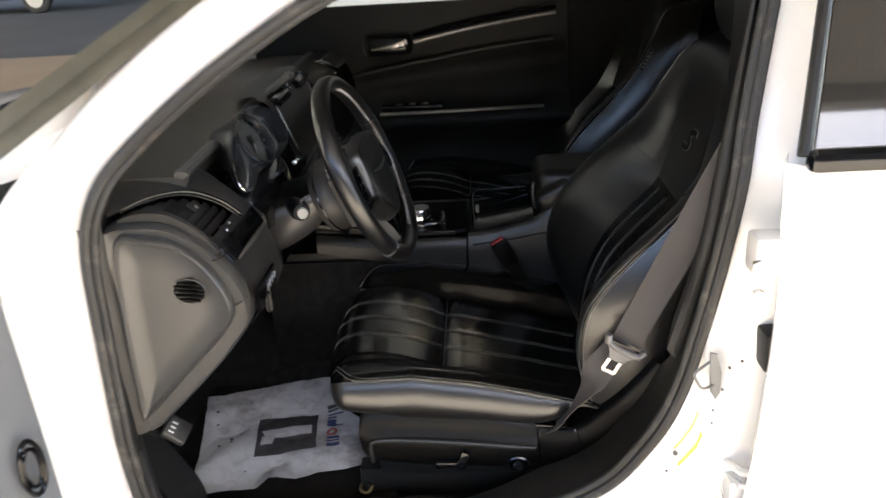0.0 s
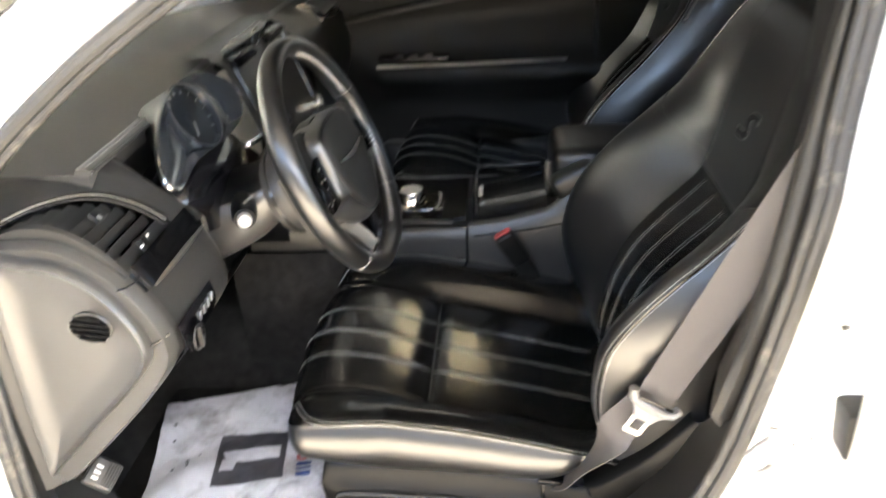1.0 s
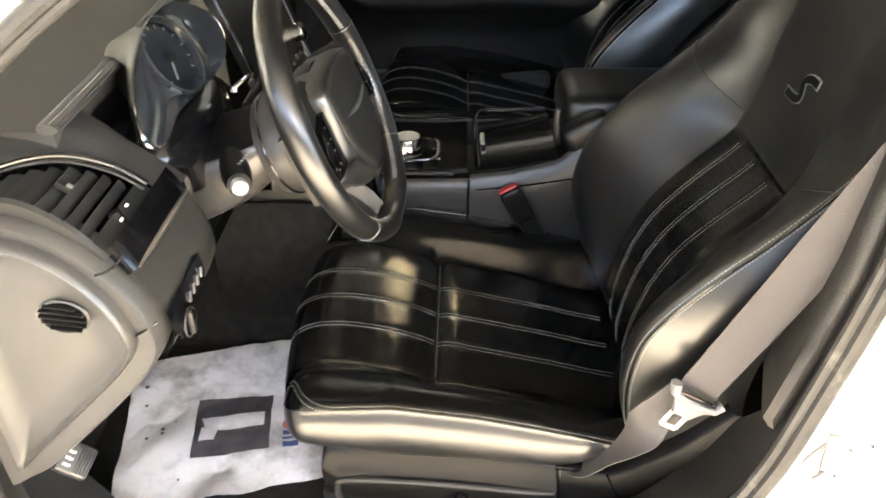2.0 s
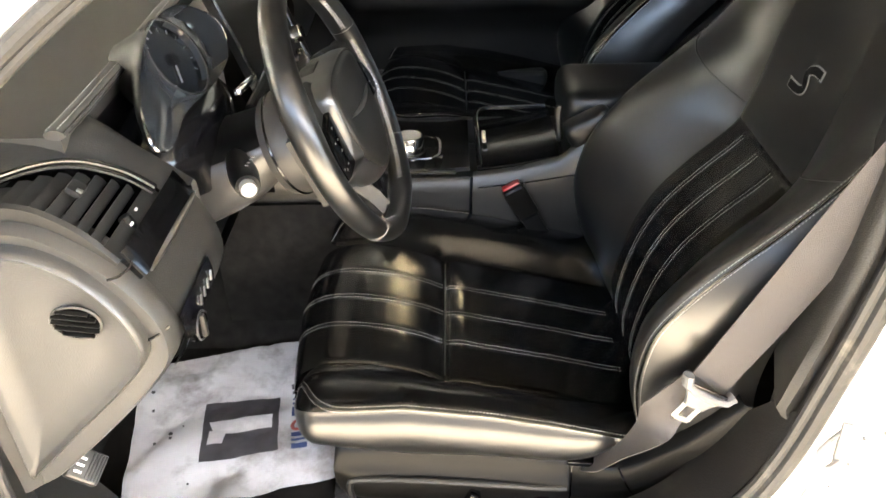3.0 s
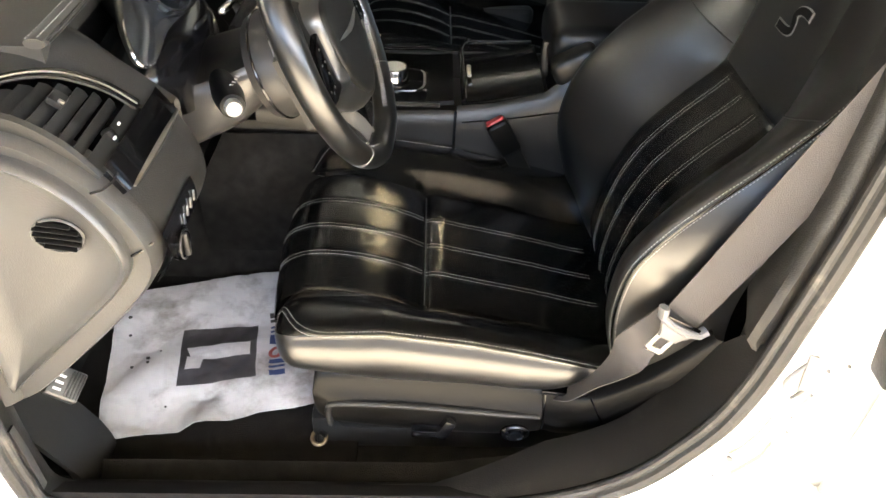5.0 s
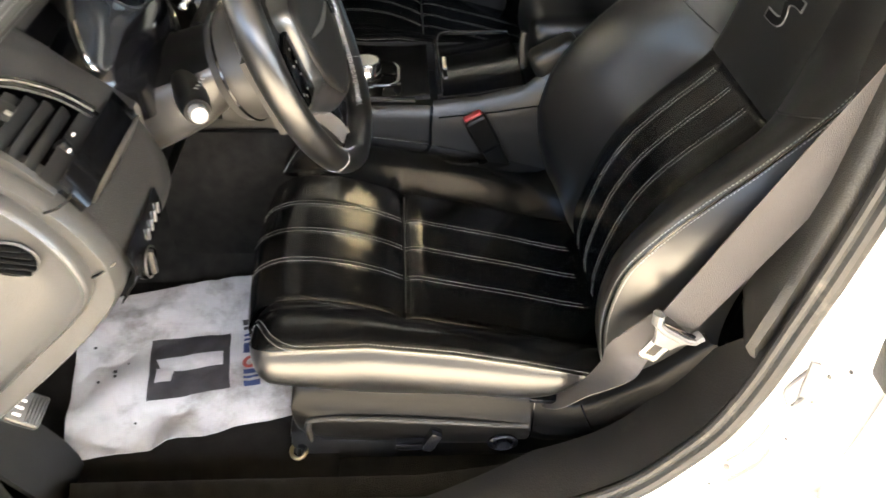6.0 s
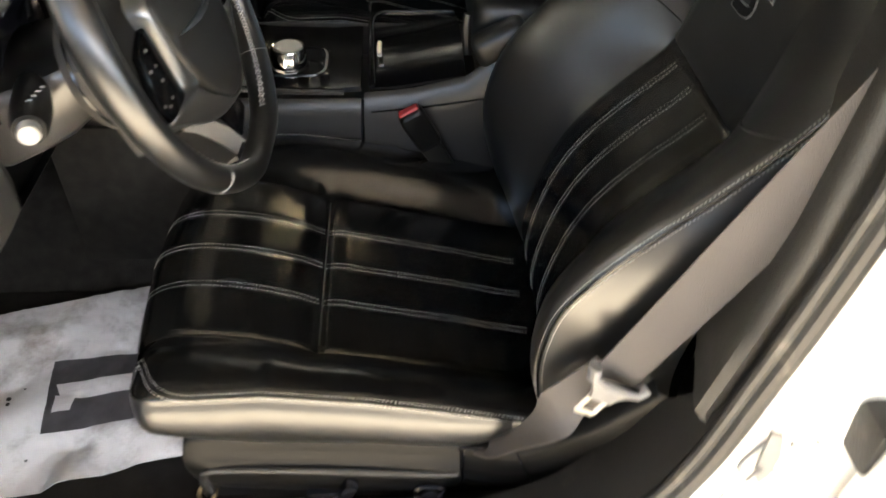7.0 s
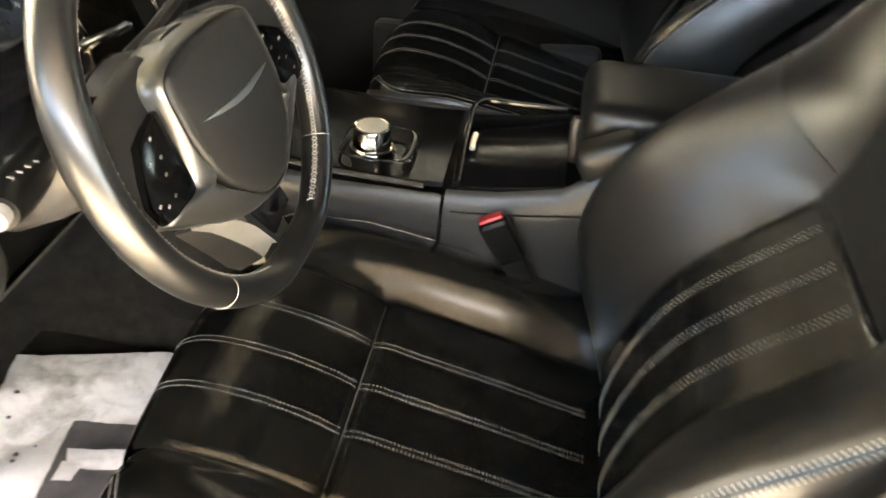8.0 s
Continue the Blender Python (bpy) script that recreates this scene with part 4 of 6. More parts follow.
        top = spline([(-0.150, 0, 0.505), (-0.142, 0, 0.532), (-0.10, 0, 0.537), (0.0, 0, 0.533), (0.08, 0, 0.524), (0.13, 0, 0.514), (0.166, 0, 0.505)], 6)
        bot = spline([(-0.150, 0, 0.495), (-0.146, 0, 0.44), (-0.10, 0, 0.425), (0.0, 0, 0.412), (0.08, 0, 0.406), (0.13, 0, 0.408), (0.166, 0, 0.415)], 6)
        rings = []
        for a, b in zip(top, bot):
            r = []
            for k in range(15):
                t = k / 14
                bulge = 0.020 * math.sin(math.pi * min(1, max(0, t))) ** 0.45
                step = 0.008 / (1 + math.exp(-(t - 0.36) * 40)) * max(0.0, min(1.0, (a.x + 0.148) / 0.03))
                r.append(Vector((a.x + (b.x - a.x) * t, y0 + sg * (bulge + step - 0.006), a.z + (b.z - a.z) * t)))
            rings.append(r)
        sh = part("side_shield", loft(rings), SHIELD, s, "black plastic side shield", smooth=180)
        if sg < 0:
            lip = [Vector((-0.128, y0 - 0.018, 0.438)), Vector((-0.130, y0 - 0.020, 0.470)), Vector((-0.115, y0 - 0.022, 0.486)), Vector((-0.03, y0 - 0.023, 0.484)), Vector((0.07, y0 - 0.023, 0.474)), Vector((0.13, y0 - 0.022, 0.466)), Vector((0.163, y0 - 0.020, 0.462))]
            part("shield_ridge", tube(spline(lip, 6), 0.0048, 10), DARK_PLASTIC, sh)
            if switches:
                yw = y0 - 0.022
                sw = part("seat_switch", box((0.012, yw - 0.006, 0.437), (0.055, 0.014, 0.013), 0.004), GLOSS, sh, "power seat switch")
                part("recline_switch", box((0.033, yw - 0.008, 0.448), (0.017, 0.016, 0.038), 0.005, m=pose(0, 0, 0, 0, 24, 0)), GLOSS, sh)
                lb = part("lumbar_switch", tube([Vector((0.131, yw - 0.003, 0.432)) + Vector((0.017 * math.cos(a), 0, 0.0125 * math.sin(a))) for a in (2 * math.pi * k / 24 for k in range(24))], 0.004, 8, closed=True), GLOSS, sh, "round lumbar switch")
                part("lumbar_button", disc((0.131, yw - 0.004, 0.432), (0, -1, 0.15), 0.009, 0.014), GLOSS, lb)
    if switches:
        # joint piece and rear wing of the shield
        y0 = SC - 0.250
        wing_t = spline([(0.168, 0, 0.497), (0.200, 0, 0.490), (0.238, 0, 0.500), (0.280, 0, 0.545), (0.325, 0, 0.602), (0.358, 0, 0.645)], 6)
        wing_b = spline([(0.168, 0, 0.414), (0.205, 0, 0.410), (0.275, 0, 0.440), (0.345, 0, 0.510), (0.385, 0, 0.570), (0.415, 0, 0.650)], 6)
        wy_ = lambda x: lerp_table([(0.15, 1.214), (0.20, 1.206), (0.25, 1.188), (0.30, 1.170), (0.40, 1.158)], x)
        rings = [[Vector((a.x - 0.004, wy_(a.x) + 0.06, a.z - 0.010)), Vector((a.x, wy_(a.x) + 0.028, a.z - 0.001))] + [Vector((a.x + (b.x - a.x) * t, wy_(a.x) + 0.016 - 0.020 * math.sin(math.pi * (0.08 + 0.84 * t)) ** 0.5 - 0.004 * (t > 0.66), a.z + (b.z - a.z) * t)) for t in [k / 12 for k in range(13)]] for a, b in zip(wing_t, wing_b)]
        part("shield_wing", loft(rings), SHIELD, s, "curved black wing behind the shield", smooth=180)
        for k in (1, 11):
            part("wing_joint", tube([p + Vector((0, -0.0012, 0)) for p in rings[k][2:]], 0.0011, 6), GLOSS, s)
        part("anchor_slot", box((0.196, 1.213, 0.4955), (0.066, 0.016, 0.007), 0.0015, m=pose(0, 0, 0, 0, 7, 0)), GLOSS, s)
    return s


driver = seat("driver_seat", "black leather driver seat with pale double stitching and power switches")
pas = copy_thing(driver, pose(0.05, SC + 0.835, 0.32))
pas.name = "passenger_seat"
tagged(pas, "black leather passenger seat with pale double stitching")

# ---- rear bench ----
rb = thing("rear_bench", (1.2, 1.85, 0.3), "black leather rear bench seat in shadow", "car seat")
part("bench_cushion", box((1.12, 1.85, 0.46), (0.5, 1.22, 0.20), 0.06, 4), LEATHER, rb)
part("bench_back", box((1.45, 1.85, 0.78), (0.16, 1.22, 0.60), 0.06, 4, m=pose(0, 0, 0, 0, 18, 0)), LEATHER, rb)

# ---- seat belt ----
sb = thing("seat_belt", (0.3, 1.15, 0.65), "grey-brown seat belt webbing with a metal tongue", "seat belt")


def web(mids, acrosses, name, parent, width=1.0):
    pts = spline(mids, 8)
    acs = spline(acrosses, 8)
    rings = []
    for p, a in zip(pts, acs):
        a = a.normalized() * 0.0245 * width
        rings.append([p - a, p - a * 0.5, p, p + a * 0.5, p + a])
    return part(name, solid(loft(rings), 0.0014), WEB, parent, smooth=60)


web([(0.306, 1.162, 0.690), (0.356, 1.163, 0.795), (0.405, 1.165, 0.900), (0.455, 1.168, 1.005), (0.50, 1.178, 1.10), (0.545, 1.21, 1.22)],
    [(0.86, -0.08, -0.50), (0.84, -0.25, -0.47), (0.82, -0.35, -0.44), (0.80, -0.38, -0.42), (0.80, -0.30, -0.42), (0.82, -0.2, -0.42)], "shoulder_webbing", sb)
web([(0.303, 1.170, 0.684), (0.288, 1.170, 0.664), (0.264, 1.168, 0.636), (0.247, 1.167, 0.597), (0.222, 1.183, 0.545), (0.198, 1.210, 0.494), (0.180, 1.236, 0.470)],
    [(0.76, -0.18, -0.62), (0.76, -0.18, -0.62), (0.72, -0.30, -0.60), (0.28, -0.92, 0.20), (0.10, -0.80, 0.55), (0.05, -0.90, 0.40), (0.0, -0.95, 0.3)], "lap_webbing", sb)
# tongue frame: local x along the bar, z up the belt
tg = Vector((0.301, 1.157, 0.686))
loc = Matrix.Translation(tg) @ Matrix(((0.86, 0.06, 0.50, 0), (0.05, -0.998, 0.05, 0), (-0.51, 0.02, 0.86, 0), (0, 0, 0, 1)))


def tp(x, y, z):
    return loc @ Vector((x, y, z))


ton = part("tongue_body", tube([tp(-0.034, 0.004, 0.010), tp(-0.029, 0.006, 0.0), tp(-0.015, 0.007, -0.004), tp(0.015, 0.007, -0.006), tp(0.030, 0.006, -0.003), tp(0.036, 0.004, 0.006)], 0.0085, 10, flat=0.7), TONGUE, sb, "moulded tongue grip")
part("tongue_neck", plate([tp(-0.030, 0.003, 0.000), tp(0.030, 0.003, -0.003), tp(0.016, 0.003, -0.019), tp(0.0135, 0.003, -0.026), tp(-0.0135, 0.003, -0.026), tp(-0.016, 0.003, -0.019)], loc.to_3x3() @ Vector((0, 0.007, 0)), 0.002), TONGUE, sb)
for a, b, r in ((( -0.0105, -0.018), (-0.0105, -0.048), 0.0036), ((0.0105, -0.018), (0.0105, -0.048), 0.0036), ((-0.0105, -0.048), (0.0105, -0.048), 0.0040), ((-0.0105, -0.022), (0.0105, -0.022), 0.004)):
    part("tongue_plate", tube([tp(a[0], 0.005, a[1]), tp(b[0], 0.005, b[1])], r, 8, flat=0.6, up=loc.to_3x3() @ Vector((0, 1, 0))), BARE, ton, "bright steel tongue plate")
part("slot_edge", box(tp(0.0, 0.010, 0.004), (0.05, 0.003, 0.004), 0.001, m=loc), GLOSS, ton)

# ---- buckle ----
bu = thing("seat_belt_buckle", (0.13, 1.68, 0.60), "black seat belt buckle with a red button", "buckle")
BM = pose(0, 0, 0, 8, -28, 6)
part("buckle_body", box((0.133, 1.672, 0.630), (0.040, 0.022, 0.075), 0.009, 3, m=BM), SHIELD, bu)
part("press_button", box((0.116, 1.670, 0.661), (0.033, 0.014, 0.012), 0.0055, 3, m=BM), RED, bu, "red press button")
part("stalk", box((0.165, 1.674, 0.572), (0.032, 0.012, 0.07), 0.004, m=BM), SHIELD, bu)

# ---- dashboard ----
db = thing("dashboard", (-0.5, 1.8, 0.6), "dark grey moulded dashboard with a stitched top pad", "dashboard")
FACE = [(-0.470, 0.945), (-0.430, 0.957), (-0.385, 0.954), (-0.345, 0.930), (-0.317, 0.898), (-0.297, 0.868), (-0.280, 0.835), (-0.272, 0.805), (-0.274, 0.775), (-0.290, 0.755)]
face = spline([(x, 0, z) for x, z in FACE], 8)


def face_point(s, y, lift=0.0):
    """A point of the rounded dashboard face: s from 0 at its top to 1 at its lower lip."""
    k = s * (len(face) - 1)
    i = min(int(k), len(face) - 2)
    p = face[i].lerp(face[i + 1], k - i)
    d = (face[i + 1] - face[i]).normalized()
    n = Vector((-d.z, 0, d.x))
    if n.z < 0 and n.x < 0:
        n = -n
    return Vector((p.x + n.x * lift, y, p.z + n.z * lift))


# end cap: rim, rounded edge and the raised cover with its grille
OUT = spline([(-0.474, 0, 0.934), (-0.43, 0, 0.938), (-0.383, 0, 0.932), (-0.341, 0, 0.905), (-0.309, 0, 0.871), (-0.286, 0, 0.830), (-0.279, 0, 0.80), (-0.284, 0, 0.770), (-0.315, 0, 0.727), (-0.37, 0, 0.668), (-0.44, 0, 0.600), (-0.470, 0, 0.575), (-0.490, 0, 0.575), (-0.492, 0, 0.66), (-0.488, 0, 0.80), (-0.482, 0, 0.915)], 5, closed=True)
CEN = Vector((-0.40, 0, 0.79))


def cap_ring(k, y):
    return [Vector((CEN.x + (p.x - CEN.x) * k, y, CEN.z + (p.z - CEN.z) * k)) for p in OUT]


ecap = part("end_cap", loft([cap_ring(1.0, 1.165), cap_ring(1.012, 1.145), cap_ring(1.0, 1.128), cap_ring(0.965, 1.119), cap_ring(0.90, 1.121), cap_ring(0.5, 1.123), cap_ring(0.05, 1.123)], closed=True, cap=True), PLASTIC, db, "grey end cap of the dashboard", smooth=60)
COV = spline([(-0.462, 0, 0.915), (-0.42, 0, 0.921), (-0.383, 0, 0.915), (-0.347, 0, 0.892), (-0.319, 0, 0.856), (-0.303, 0, 0.818), (-0.303, 0, 0.785), (-0.330, 0, 0.748), (-0.40, 0, 0.678), (-0.465, 0, 0.612), (-0.481, 0, 0.598), (-0.482, 0, 0.63), (-0.476, 0, 0.78)], 6, closed=True)
CC = Vector((-0.395, 0, 0.80))


def cov_ring(k, y):
    return [Vector((CC.x + (p.x - CC.x) * k, y, CC.z + (p.z - CC.z) * k)) for p in COV]


part("side_cover", loft([cov_ring(1.0, 1.124), cov_ring(1.0, 1.114), cov_ring(0.985, 1.1065), cov_ring(0.955, 1.104), cov_ring(0.91, 1.108), cov_ring(0.88, 1.1105), cov_ring(0.5, 1.1105), cov_ring(0.05, 1.1105)], closed=True, cap=True), PLASTIC, ecap, "removable grey side cover", smooth=60)
SPK = Vector((-0.3615, 1.109, 0.834))
OV = 0.80


def oval(r, dy):
    return [SPK + Vector((r * math.cos(a), dy, OV * r * math.sin(a))) for a in (2 * math.pi * k / 30 for k in range(30))]


gr = part("speaker_grille", loft([oval(0.0250, 0.002), oval(0.0250, -0.001), oval(0.0235, -0.002), oval(0.002, -0.0005)], closed=True, cap=True), PIANO, ecap, "oval black grille")
part("grille_ring", tube(oval(0.0252, -0.0015), 0.0014, 6, closed=True), PLASTIC, ecap)
for k in range(-2, 3):
    h = 0.0070 * k
    w = math.sqrt(0.0236 ** 2 - (h / OV) ** 2)
    part("grille_slat", box(SPK + Vector((0, -0.0030, h)), (2 * w, 0.005, 0.0022), 0.0008, m=pose(0, 0, 0, 25, 8, 0)), SHIELD, gr)
part("cap_joint", tube([(-0.322, 1.1172, 0.879), (-0.311, 1.121, 0.881), (-0.303, 1.132, 0.884), (-0.303, 1.142, 0.888)], 0.0013, 6), GLOSS, ecap)
part("cap_joint", tube([(-0.303, 1.1185, 0.800), (-0.290, 1.119, 0.807), (-0.279, 1.128, 0.812)], 0.0016, 6), GLOSS, ecap)
part("edge_flange", loft([[Vector((-0.492 - o, y, z)) for z in (0.575, 0.64, 0.75, 0.88, 0.94)] for o, y in ((-0.012, 1.12), (0.0, 1.108), (0.012, 1.104), (0.02, 1.11))]), DASH, ecap)

# rounded face behind the cap, under the vent and on to the far side
part("face", loft([[face_point(s, y, lift) for s in [0.46 + 0.54 * k / 24 for k in range(25)]] for y, lift in ((1.14, 0.0), (1.2, 0.001), (1.285, 0.001), (1.312, -0.001), (1.332, -0.012), (1.340, -0.04))]), DASH, db, "grey grained lower dashboard face", smooth=180)


def vent_far(x):
    return lerp_table([(-0.47, 1.15), (-0.445, 1.168), (-0.41, 1.198), (-0.37, 1.228), (-0.34, 1.246), (-0.315, 1.260), (-0.29, 1.268)], x)


# vent well, vanes and chrome bow
S0, S1 = 0.03, 0.475
part("vent_well", loft([[face_point(s, y, -0.022) for s in [S0 + (S1 - S0) * k / 24 for k in range(25)]] for y in (1.13, 1.2, 1.29)]), GLOSS, db)
vent = part("air_vent", loft([[face_point(s, 1.134, l) for s in [S0 + (S1 - S0) * k / 24 for k in range(25)]] for l in (-0.036, -0.006)] + [[face_point(s, 1.139, -0.003) for s in [S0 + (S1 - S0) * k / 24 for k in range(25)]]]), DARK_PLASTIC, db, "side air vent with black vanes")
STEP = (0.41 - S0) / 10
for k in range(10):
    s = S0 + STEP * (k + 0.5)
    v = bmesh.new()
    top, low = s - 0.46 * STEP, s + 0.36 * STEP
    rows = []
    for ss, l in ((top, -0.0055), (s, -0.0080), (low, -0.0125)):
        y1 = vent_far(face_point(ss, 0).x) - 0.007
        rows.append([face_point(ss, 1.1350 + (y1 - 1.1350) * q, l - 0.006 * (q == 0)) for q in (0, 0.12, 0.5, 1)])
    part("vane", solid(loft(rows, bm=v), 0.0018), VANE, vent)
bow = [face_point(s, vent_far(face_point(s, 0).x) + 0.002, 0.002) for s in [S0 + (0.44 - S0) * k / 30 for k in range(31)]]
part("chrome_bow", tube(bow, 0.0010, 8), BRUSHED, vent, "thin chrome bow round the vent")
part("bow_inner", tube([p + Vector((0, -0.0085, -0.002)) for p in bow[2:]], 0.0011, 8), SATIN, vent)
part("bow_black", tube([p + Vector((0, -0.004, -0.003)) for p in bow], 0.0032, 8), GLOSS, vent)
part("bow_rim", tube([p + Vector((0, 0.004, -0.001)) for p in bow], 0.0030, 8), GLOSS, vent)
part("vane_knob", box(face_point(0.285, 1.185, 0.001), (0.016, 0.020, 0.008), 0.003, m=pose(0, 0, 0, 0, 38, 0)), VANE, vent)
part("knob_tip", box(face_point(0.296, 1.178, 0.006), (0.006, 0.004, 0.003), 0.001, m=pose(0, 0, 0, 0, 38, 0)), BRUSHED, vent)
part("slider_plate", loft([[face_point(s, y, -0.001) for s in [0.415 + 0.06 * k / 4 for k in range(5)]] for y in (1.136, 1.262)]), DARK_PLASTIC, vent)
part("slider_wheel", disc(face_point(0.435, 1.192, -0.004), (0.4, 0, -1), 0.007, 0.016, 20), SHIELD, vent)
part("slider_mark", box(face_point(0.440, 1.184, 0.004), (0.003, 0.006, 0.002), 0.001, m=pose(0, 0, 0, 0, 45, 0)), WHITE_PLASTIC, vent)
part("slider_mark", box(face_point(0.428, 1.207, 0.004), (0.003, 0.005, 0.002), 0.001, m=pose(0, 0, 0, 0, 45, 0)), WHITE_PLASTIC, vent)

# gloss strip with its silver edge
part("gloss_strip", loft([[face_point(s, y, l) for s in [0.459 + 0.104 * k / 8 for k in range(9)]] for y, l in ((1.140, -0.006), (1.146, 0.003), (1.20, 0.004), (1.29, 0.004), (1.312, 0.002), (1.318, -0.006))]), PIANO, db, "gloss black trim strip", smooth=60)
part("silver_edge", tube([face_point(0.566, 1.150 + 0.160 * k / 16, 0.004) for k in range(17)], lambda t: 0.0014 + 0.0036 * math.sin(math.pi * t) ** 0.8, 8, flat=0.6), BRUSHED, db, "satin silver crescent edge")
# light switch plate under the lip
lp = part("light_switch_plate", loft([[Vector((-0.270 + 0.012 * math.sin(3.1 * k / 6) - 0.02 * k / 6, y, 0.818 - 0.068 * k / 6)) for k in range(7)] for y in (1.135, 1.15, 1.19, 1.235, 1.246)]), GLOSS, db, "black light switch plate", smooth=60)
kb = part("light_knob", disc((-0.264, 1.160, 0.786), (1, -0.12, -0.05), 0.018, 0.010, 24, 0.003), PIANO, lp)
part("knob_grip", box((-0.258, 1.160, 0.786), (0.008, 0.007, 0.030), 0.003), DARK_PLASTIC, kb)
part("knob_ring", tube([Vector((-0.2590, 1.160 + 0.016 * math.cos(t), 0.786 + 0.016 * math.sin(t))) for t in [2 * math.pi * j / 28 for j in range(28)]], 0.0010, 6, closed=True), SATIN, kb)
for k in range(4):
    part("switch_mark", box((-0.2652, 1.189 + 0.014 * k, 0.798 + 0.001 * k), (0.002, 0.0040, 0.012), 0.0008, m=pose(0, 0, 0, -18, 0, 0)), BRUSHED, lp)

# end piece sloping up from the vent to the top pad, and the stitched pad
SX = [-0.88, -0.70, -0.55, -0.485, -0.465, -0.44, -0.415, -0.39, -0.365, -0.345, -0.325, -0.310, -0.298]
FZ = [(p.x, p.z) for p in face[:50]]
shelf = []
for k in range(9):
    t = k / 8
    row = []
    for x in SX:
        y0 = 1.125 if x < -0.47 else vent_far(x) + 0.006
        z0 = lerp_table([(-0.88, 0.90), (-0.70, 0.925), (-0.55, 0.940), (-0.47, 0.947)], x) if x < -0.47 else lerp_table(FZ, x) + 0.002
        z1 = lerp_table([(-0.88, 0.925), (-0.70, 0.96), (-0.55, 0.974), (-0.39, 0.974), (-0.365, 0.955), (-0.345, 0.934), (-0.325, 0.908), (-0.298, 0.872)], x)
        y1 = 1.300 if x < -0.35 else 1.300 + 0.03 * (x + 0.35) / 0.05
        e = t * t * (3 - 2 * t)
        row.append(Vector((x, y0 + (y1 - y0) * t, z0 + (z1 - z0) * min(1.0, e * 2.2))))
    shelf.append(row)
shelf.append([p + Vector((0, 0.006, -0.008)) for p in shelf[-1]])
shelf.append([p + Vector((0, 0.004, -0.09)) for p in shelf[-1]])
part("end_shelf", loft(shelf), DASH, db, smooth=50)


def pad(u, v):
    y = 1.232 + 1.25 * v
    bulge = 0.035 * math.exp(-((y - 1.86) / 0.22) ** 2)
    x1 = -0.387 - 0.03 * max(0.0, y - 1.26) + 0.05 * math.exp(-((y - 1.86) / 0.16) ** 2)
    return Vector((-0.86 + (x1 + 0.86) * u, y, 0.93 + 0.046 * math.sin(math.pi * 0.5 * min(1, u * 1.3)) + bulge * u))


pd_top = part("top_pad", solid(surface(pad, 20, 40), 0.02), PAD, db, "soft top pad edged with a stitched strip", smooth=60)
part("stitched_strip", tube([pad(1.0, v / 40) + Vector((-0.004, -0.002 if v == 0 else 0, 0.0035)) for v in range(41)], 0.0115, 10, flat=0.5, up=(0, 0, 1)), HUB_SATIN, pd_top)
part("strip_stitching", dashes([[pad(1.0, v / 40) + Vector((o, 0, h)) for v in range(41)] for o, h in ((-0.0125, 0.0082), (0.000, 0.0102))], 0.0045, 0.002, 0.0008), THREAD, pd_top)
part("strip_edge", tube([pad(1.0, v / 40) + Vector((0.0085, 0, 0.0045)) for v in range(41)], 0.0025, 8), SATIN, pd_top)

# recess behind the cluster and lower column surround
part("recess", loft([[Vector((-0.44, y, z)) for y in (1.29, 1.5, 1.68)] for z in (0.70, 0.86, 0.955)]), DARK_PLASTIC, db)
part("column_surround", loft([[Vector((x, y, z)) for y in (1.30, 1.45, 1.60, 1.70)] for x, z in ((-0.44, 0.87), (-0.36, 0.85), (-0.33, 0.82), (-0.31, 0.78), (-0.30, 0.755), (-0.31, 0.74))]), SHIELD, db, smooth=60)
part("knee_panel", loft([[Vector((x + 0.006 * math.sin(k), y, z)) for k, y in enumerate((1.16, 1.3, 1.45, 1.6, 1.69))] for x, z in ((-0.292, 0.758), (-0.305, 0.740), (-0.345, 0.705), (-0.40, 0.650), (-0.455, 0.605), (-0.53, 0.575), (-0.62, 0.565), (-0.85, 0.56))]), KNEE, db, "black knee panel over the footwell", smooth=60)
# instrument cluster: a wide sloping bezel round the dial, facing up to the driver
c = Vector((-0.333, 1.454, 0.978))
ax = Vector((0.857, -0.101, 0.504)).normalized()
s1 = Vector((0.117, 0.993, 0.0)).normalized()
u1 = ax.cross(s1)
POD = [(-0.168, -0.056), (-0.153, -0.026), (-0.124, -0.001), (-0.078, 0.026), (-0.02, 0.047), (0.05, 0.051), (0.10, 0.030), (0.122, -0.003), (0.105, -0.030), (0.071, -0.046), (0.0, -0.053), (-0.08, -0.053), (-0.142, -0.068)]
pod_line = [Vector((p.x, p.z)) for p in spline([(p, 0, q) for p, q in POD], 4, closed=True)]


def pod_ring(k, h, r=0.052):
    """The pod's outline (k = 1) drawn in towards the dial's circle (k = 0), h in front of the dial."""
    out = []
    for p in pod_line:
        q = p * k + p.normalized() * r * (1 - k)
        out.append(c + ax * h + s1 * q.x + u1 * q.y)
    return out


cl = part("cluster_housing", loft([pod_ring(0.0, -0.06), pod_ring(0.35, -0.028), pod_ring(0.78, -0.008), pod_ring(0.97, 0.005), pod_ring(1.0, 0.0115), pod_ring(0.97, 0.0135)], closed=True), SHIELD, db, "black instrument cluster housing", smooth=50)
part("bezel", loft([pod_ring(0.97, 0.0135), pod_ring(0.90, 0.0100), pod_ring(0.52, 0.0045), pod_ring(0.46, 0.0020), pod_ring(0.10, 0.0015), pod_ring(0.03, 0.0030), pod_ring(0.0, 0.0020), pod_ring(0.0, -0.006, 0.050)], closed=True), BEZEL, cl, "blue-grey satin bezel", smooth=40)
rim_c = pod_ring(0.995, 0.0135)
